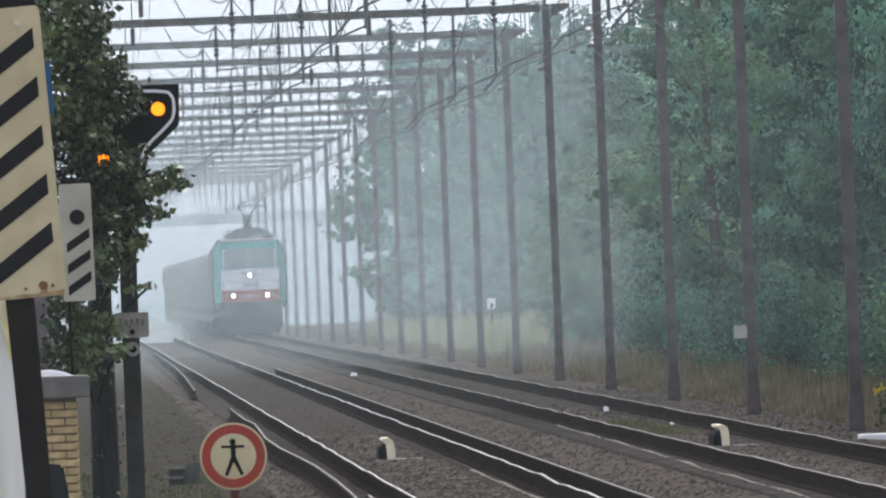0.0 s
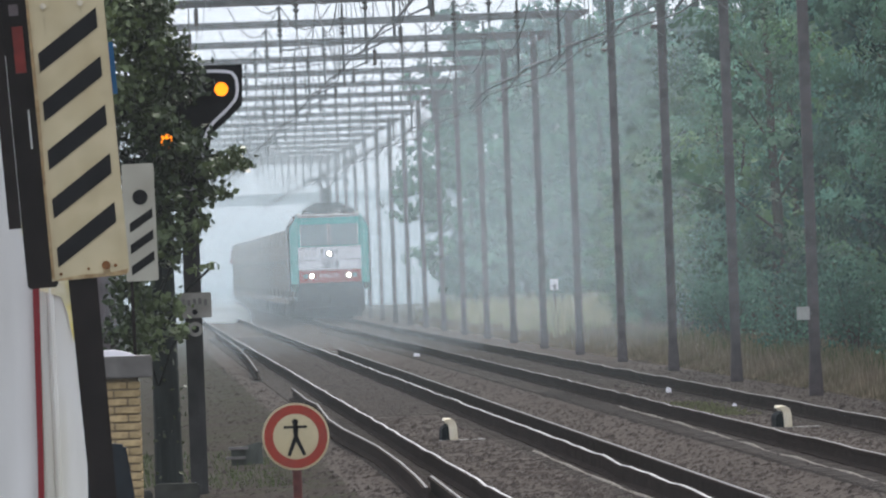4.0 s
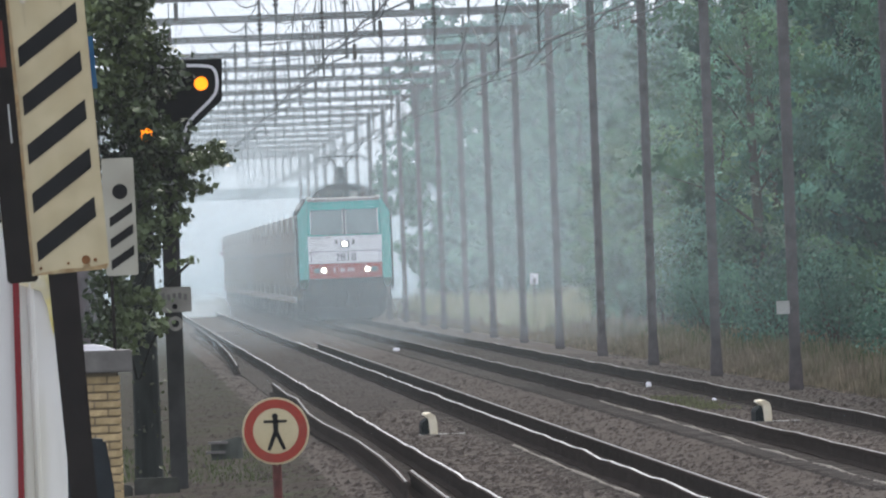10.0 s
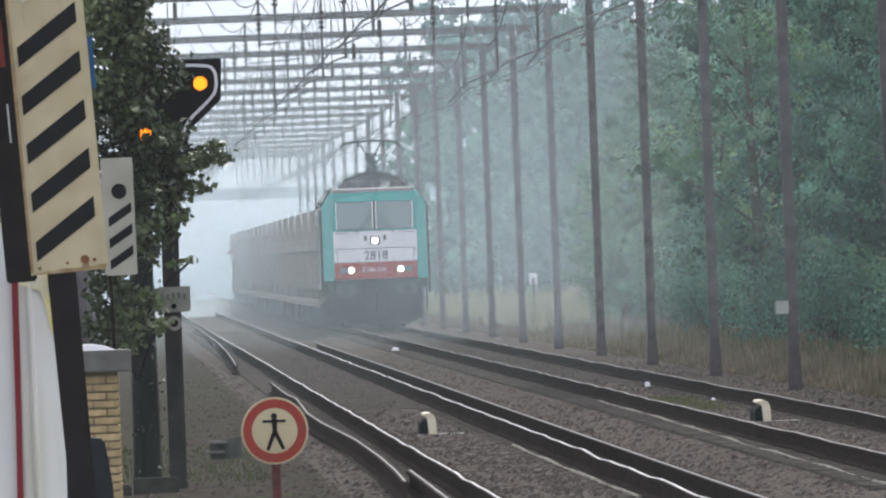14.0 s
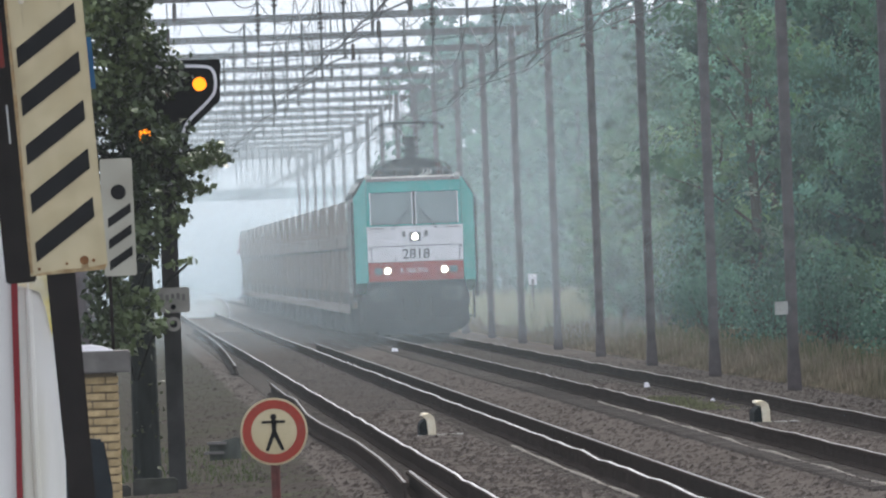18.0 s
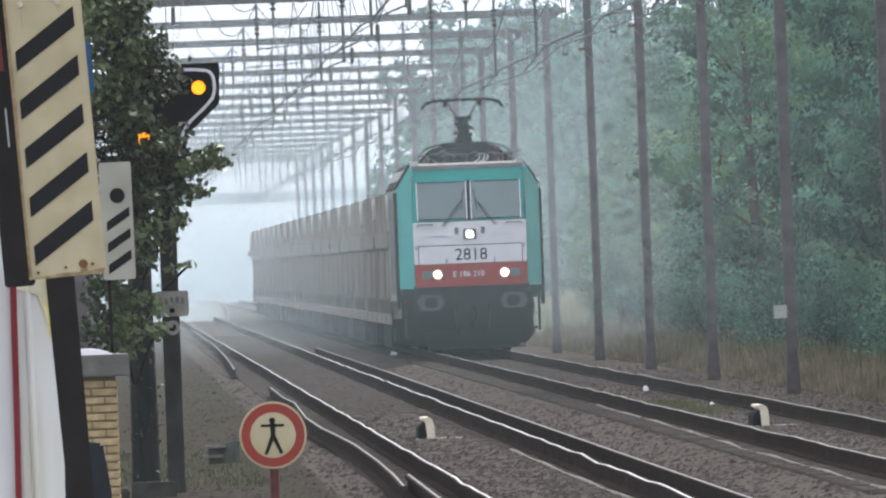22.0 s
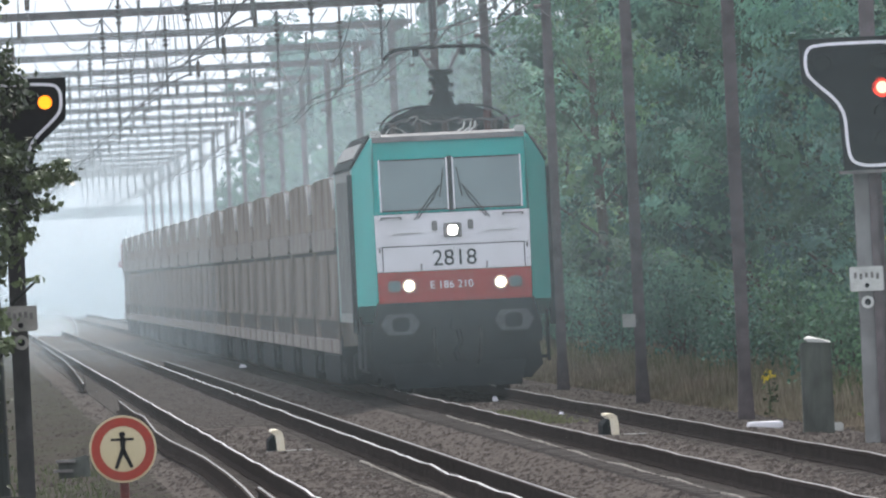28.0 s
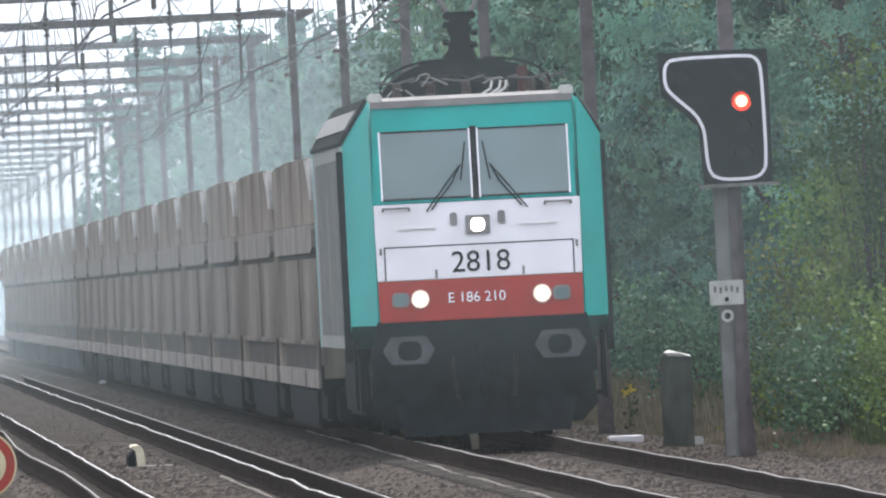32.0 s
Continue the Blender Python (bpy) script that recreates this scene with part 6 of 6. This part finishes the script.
def grass():
    rng = np.random.default_rng(31)
    def blades(name, x, y, h, material, label, z0=-0.47):
        n = len(x)
        lean = rng.normal(0, 0.18, (n, 2)) * h[:, None]
        w = rng.uniform(0.004, 0.010, n) * (1 + y / 500)
        v = np.empty((n, 3, 3))
        v[:, 0] = np.stack((x - w, y, np.full(n, z0)), 1)
        v[:, 1] = np.stack((x + w, y, np.full(n, z0)), 1)
        v[:, 2] = np.stack((x + lean[:, 0], y + lean[:, 1], z0 + h), 1)
        me = bpy.data.meshes.new(name)
        me.from_pydata(v.reshape(-1, 3).tolist(), [], (np.arange(n * 3).reshape(-1, 3)).tolist())
        me.materials.append(material)
        tagged(new(name, me), label, "grass", kind="stuff")
    n = 72000
    y = 276 / (1 - rng.uniform(0, 0.72, n))
    x = 11.5 + np.abs(rng.normal(0, 1.5, n))
    patch = 0.6 + 0.4 * np.sin(y / 6.1 + 2.0 * np.sin(y / 17.0)) * np.sin(y / 2.3 + x)
    h = rng.uniform(0.2, 0.95, n) * np.clip((x - 11.3) / 1.3, 0.15, 1.0) * patch * np.clip((y - 262) / 80, 0.25, 1.0)
    blades("dry_grass", x, y, h, M["dry"], "tall dry tan grass between the poles and the trees")
    n = 20000
    y = rng.uniform(660, 1000, n)
    x = 12.2 + rng.uniform(0, 8.0, n)
    open_ground = x / y < 0.0202
    x, y = x[open_ground], y[open_ground]
    n = len(x)
    blades("pale_meadow_grass", x, y, rng.uniform(0.45, 1.25, n) * (0.85 + 0.3 * np.sin(x * 2.1 + y / 9.0)), M["meadow"], "pale tall meadow grass before the trees")
    n = 40000
    y = 150 / (1 - rng.uniform(0, 0.5, n))
    x = rng.uniform(-2.0, 2.0, n)
    x = np.where(rng.uniform(0, 1, n) < 0.5, rng.normal(1.75, 0.28, n), x)
    green = np.sin(y / 5.0 + 1.5 * x) + np.sin(y / 13.0) > -0.2
    x, y = x[green], y[green]
    n = len(x)
    blades("trackside_grass", x, y, rng.uniform(0.03, 0.16, n), M["tuft"], "low green weeds at the foot of the signal and the ballast", -0.4)
    n = 900
    y = rng.uniform(306, 336, n)
    x = rng.normal(7.80, 0.17, n)
    blades("moss_patch", x, y, rng.uniform(0.02, 0.06, n), M["moss"], "patch of olive green moss and weeds between the rails", -0.19)
    n = 12000
    y = 275 / (1 - rng.uniform(0, 0.55, n))
    x = 12.6 + np.abs(rng.normal(0, 1.0, n))
    blades("green_weeds", x, y, rng.uniform(0.2, 0.7, n), M["tuft"], "green weeds at the edge of the wood")


def near_bush():
    """The leafy shrub that has grown round the signal: trunk, branches and clustered leaves."""
    th = thing("overgrown_tree", (0.36, 241.5, -0.46), "leafy overgrown tree half hiding the signal", "tree")
    rng = np.random.default_rng(91)
    # clusters: x, z above the rails, spread, leaves
    spots = [(0.22, 4.25, 0.36, 0.35, 900), (0.62, 4.10, 0.22, 0.28, 420), (0.16, 3.75, 0.34, 0.32, 900), (0.33, 3.50, 0.28, 0.2, 480), (0.70, 3.10, 0.30, 0.22, 650),
             (1.05, 3.05, 0.22, 0.13, 300), (0.28, 2.95, 0.32, 0.3, 750), (0.80, 2.66, 0.20, 0.13, 200), (0.36, 2.55, 0.3, 0.25, 500), (0.72, 2.35, 0.14, 0.10, 90),
             (0.52, 2.10, 0.25, 0.25, 220), (0.08, 1.75, 0.26, 0.22, 560), (0.10, 1.40, 0.34, 0.25, 620), (0.55, 1.30, 0.15, 0.1, 70), (0.88, 1.96, 0.16, 0.05, 26), (-0.2, 3.2, 0.4, 0.8, 900), (-0.1, 4.9, 0.5, 0.4, 700), (0.02, 4.72, 0.32, 0.3, 800), (0.36, 4.72, 0.2, 0.3, 420), (-0.22, 4.35, 0.25, 0.3, 500)]
    pts = []
    bm = B()
    cyl(bm, (0, 0, -0.2), (0.0, 0, 1.6), 0.15, 0.13, n=12)
    cyl(bm, (0.0, 0, 1.6), (0.01, 0, 3.4), 0.13, 0.11, n=12)
    cyl(bm, (0.01, 0, 3.4), (0.03, 0, 6.2), 0.11, 0.08, n=10)
    for x, z, sx, sz, n in spots:
        c = Vector((x * 0.975 - 0.36, -2.3, 1.9 + (z - 1.9) * 0.975 + 0.46))
        base = Vector((-0.08, 0.05, max(1.2, c.z - 0.7)))
        tube(bm, [base, base.lerp(c, 0.6) + Vector((0, -0.1, 0.08)), c], 0.014, 5)
        sub = rng.normal((c.x, c.y, c.z), (sx * 0.55, 0.3, sz * 0.55), (max(3, n // 40), 3))
        for s in sub:
            pts.append(rng.normal(s, (sx * 0.28, 0.15, sz * 0.28), (n // len(sub) + 1, 3)))
            tube(bm, [c, c.lerp(Vector(s), 0.5) + Vector((0, 0, 0.03)), Vector(s)], 0.006, 4)
    part("trunk", bm, M["dark_bark"], th, "dark ivy-covered trunk and thin branches")
    pts = np.concatenate(pts)
    # a gap in the leaves before the lower lamp
    off = np.hypot(pts[:, 0] - 0.093, pts[:, 2] - 3.71)
    pts = pts[(off > 0.09) | (rng.uniform(size=len(pts)) < 0.45)]
    ob = new("crown", leaves("crown", pts, 0.085, LEAF_NEAR, 92, 0.5))
    ob.parent = th
    ivy = rng.normal((0, 0, 0), (0.11, 0.13, 0), (220, 3))
    ivy[:, 2] = rng.uniform(0.0, 3.0, 220)
    ob = new("ivy", leaves("ivy", ivy, 0.06, LEAF_NEAR, 93, 0.8))
    ob.parent = th


def young_bushes():
    rng = np.random.default_rng(17)
    for i, (x, y, h) in enumerate(((13.3, 297, 4.6), (13.7, 305, 3.8), (13.3, 313, 2.4), (14.2, 290, 5.2), (13.9, 322, 3.4), (13.4, 330, 1.5), (13.2, 352, 1.7), (13.6, 376, 2.0), (13.4, 405, 1.6), (13.5, 440, 1.8), (13.4, 480, 1.7), (13.5, 530, 1.9), (14.6, 556, 3.0), (14.9, 572, 3.6), (14.7, 590, 2.8), (15.0, 610, 3.4), (14.8, 632, 2.6), (15.0, 655, 3.2), (14.9, 680, 2.6), (12.7, 292, 1.2), (12.9, 300, 1.5), (13.1, 284, 1.7), (12.7, 309, 1.0), (12.9, 277, 1.6))):
        th = thing("bush", (x, y, -0.46), "fresh green bush at the edge of the wood", "bush", "bushes before the trees")
        bm = B()
        pts = []
        for j in range(8 + int(6 * h)):
            a = rng.uniform(0, 6.28)
            tip = Vector((0.6 * math.cos(a) * rng.uniform(0.3, 1), 0.6 * math.sin(a), h * rng.uniform(0.35, 1)))
            tube(bm, [(0, 0, 0), tuple(tip * 0.5 + Vector((0, 0, 0.15))), tuple(tip)], 0.012, 4)
            pts.append(rng.normal(tip, (0.26, 0.35, 0.2), (150, 3)))
        part("stems", bm, M["bark"], th)
        pts = np.concatenate(pts)
        ob = new("foliage", leaves("foliage", pts[pts[:, 2] > 0.05], 0.085, LEAF_YOUNG if i < 5 or i > 20 else LEAF_MID if i < 8 or i > 18 else LEAF, 120 + i))
        ob.parent = th


# ---- put it together ----
ground()
track_bed()
left_track = track(3.77, "empty railway track on concrete sleepers, with shiny rails", "head")
right_track = track(7.67, "railway track on which the train runs", "head_dull")
loose_rails()
overhead()
far_bridge()
mist_layers()
loco = locomotive()
train = [(loco, 0.0)]
first_wagon = wagon()
train.append((first_wagon, 19.4))
for i in range(1, 18):
    train.append((copy_thing(first_wagon, pose(7.67, 320 + 27 * i, 0)), 19.4 + WAGON * i))
tail = train[-1][0]
part("tail_panel", prism(B(), [(WAGON - 1.6, 2.62), (WAGON - 0.37, 2.62), (WAGON - 0.37, 3.3), (WAGON - 0.9, 3.3)], "x", -1.50, -1.445), M["faded_red"], tail, "faded red panel at the train's end")
part("tail_disc", cyl(B(), (-1.5, WAGON - 0.3, 2.55), (-1.5, WAGON - 0.25, 2.55), 0.13, n=18), M["faded_red"], tail, "red tail disc")
right_signal = signal((11.12, 281.0, 3.79), 1.0, False, {1: RED_LIGHT}, "black railway signal with a white border showing red", -0.45, (M["grey_post"], -0.26), 0.24)
plate_on(right_signal, -0.29, -2.26, 0.40, 0.29, 5)
left_signal = signal((0.453, 240.0, 3.50), 0.82, True, {4: YELLOW_LIGHT, 2: YELLOW_LIGHT}, "black railway signal showing two amber lights among leaves", -0.46, (M["dark_post"], 0.20), 0.155)
plate_on(left_signal, 0.225, -1.92, 0.34, 0.255, 5, "grey_board")
round_sign()
striped_board()
dotted_board()
crossing_gear()
brick_hut()
crocodile(3.77, 280.3)
crocodile(7.75, 281.2)
clutter()
near_bush()
trees()
young_bushes()
grass()
gravel()
sleepers(left_track, 150)
sleepers(right_track, 200)


def motions():
    """The train comes on at 22 m/s."""
    for ob, back in train:
        walk(ob, [(t, pose(7.67, y + back, 0)) for t, y in ((0, 974.0), (4, 893.5), (9, 783.0), (14, 672.6), (19, 562.5), (22, 495.5), (28, 362.0), (30, 317.3), (32, 272.0))])


motions()
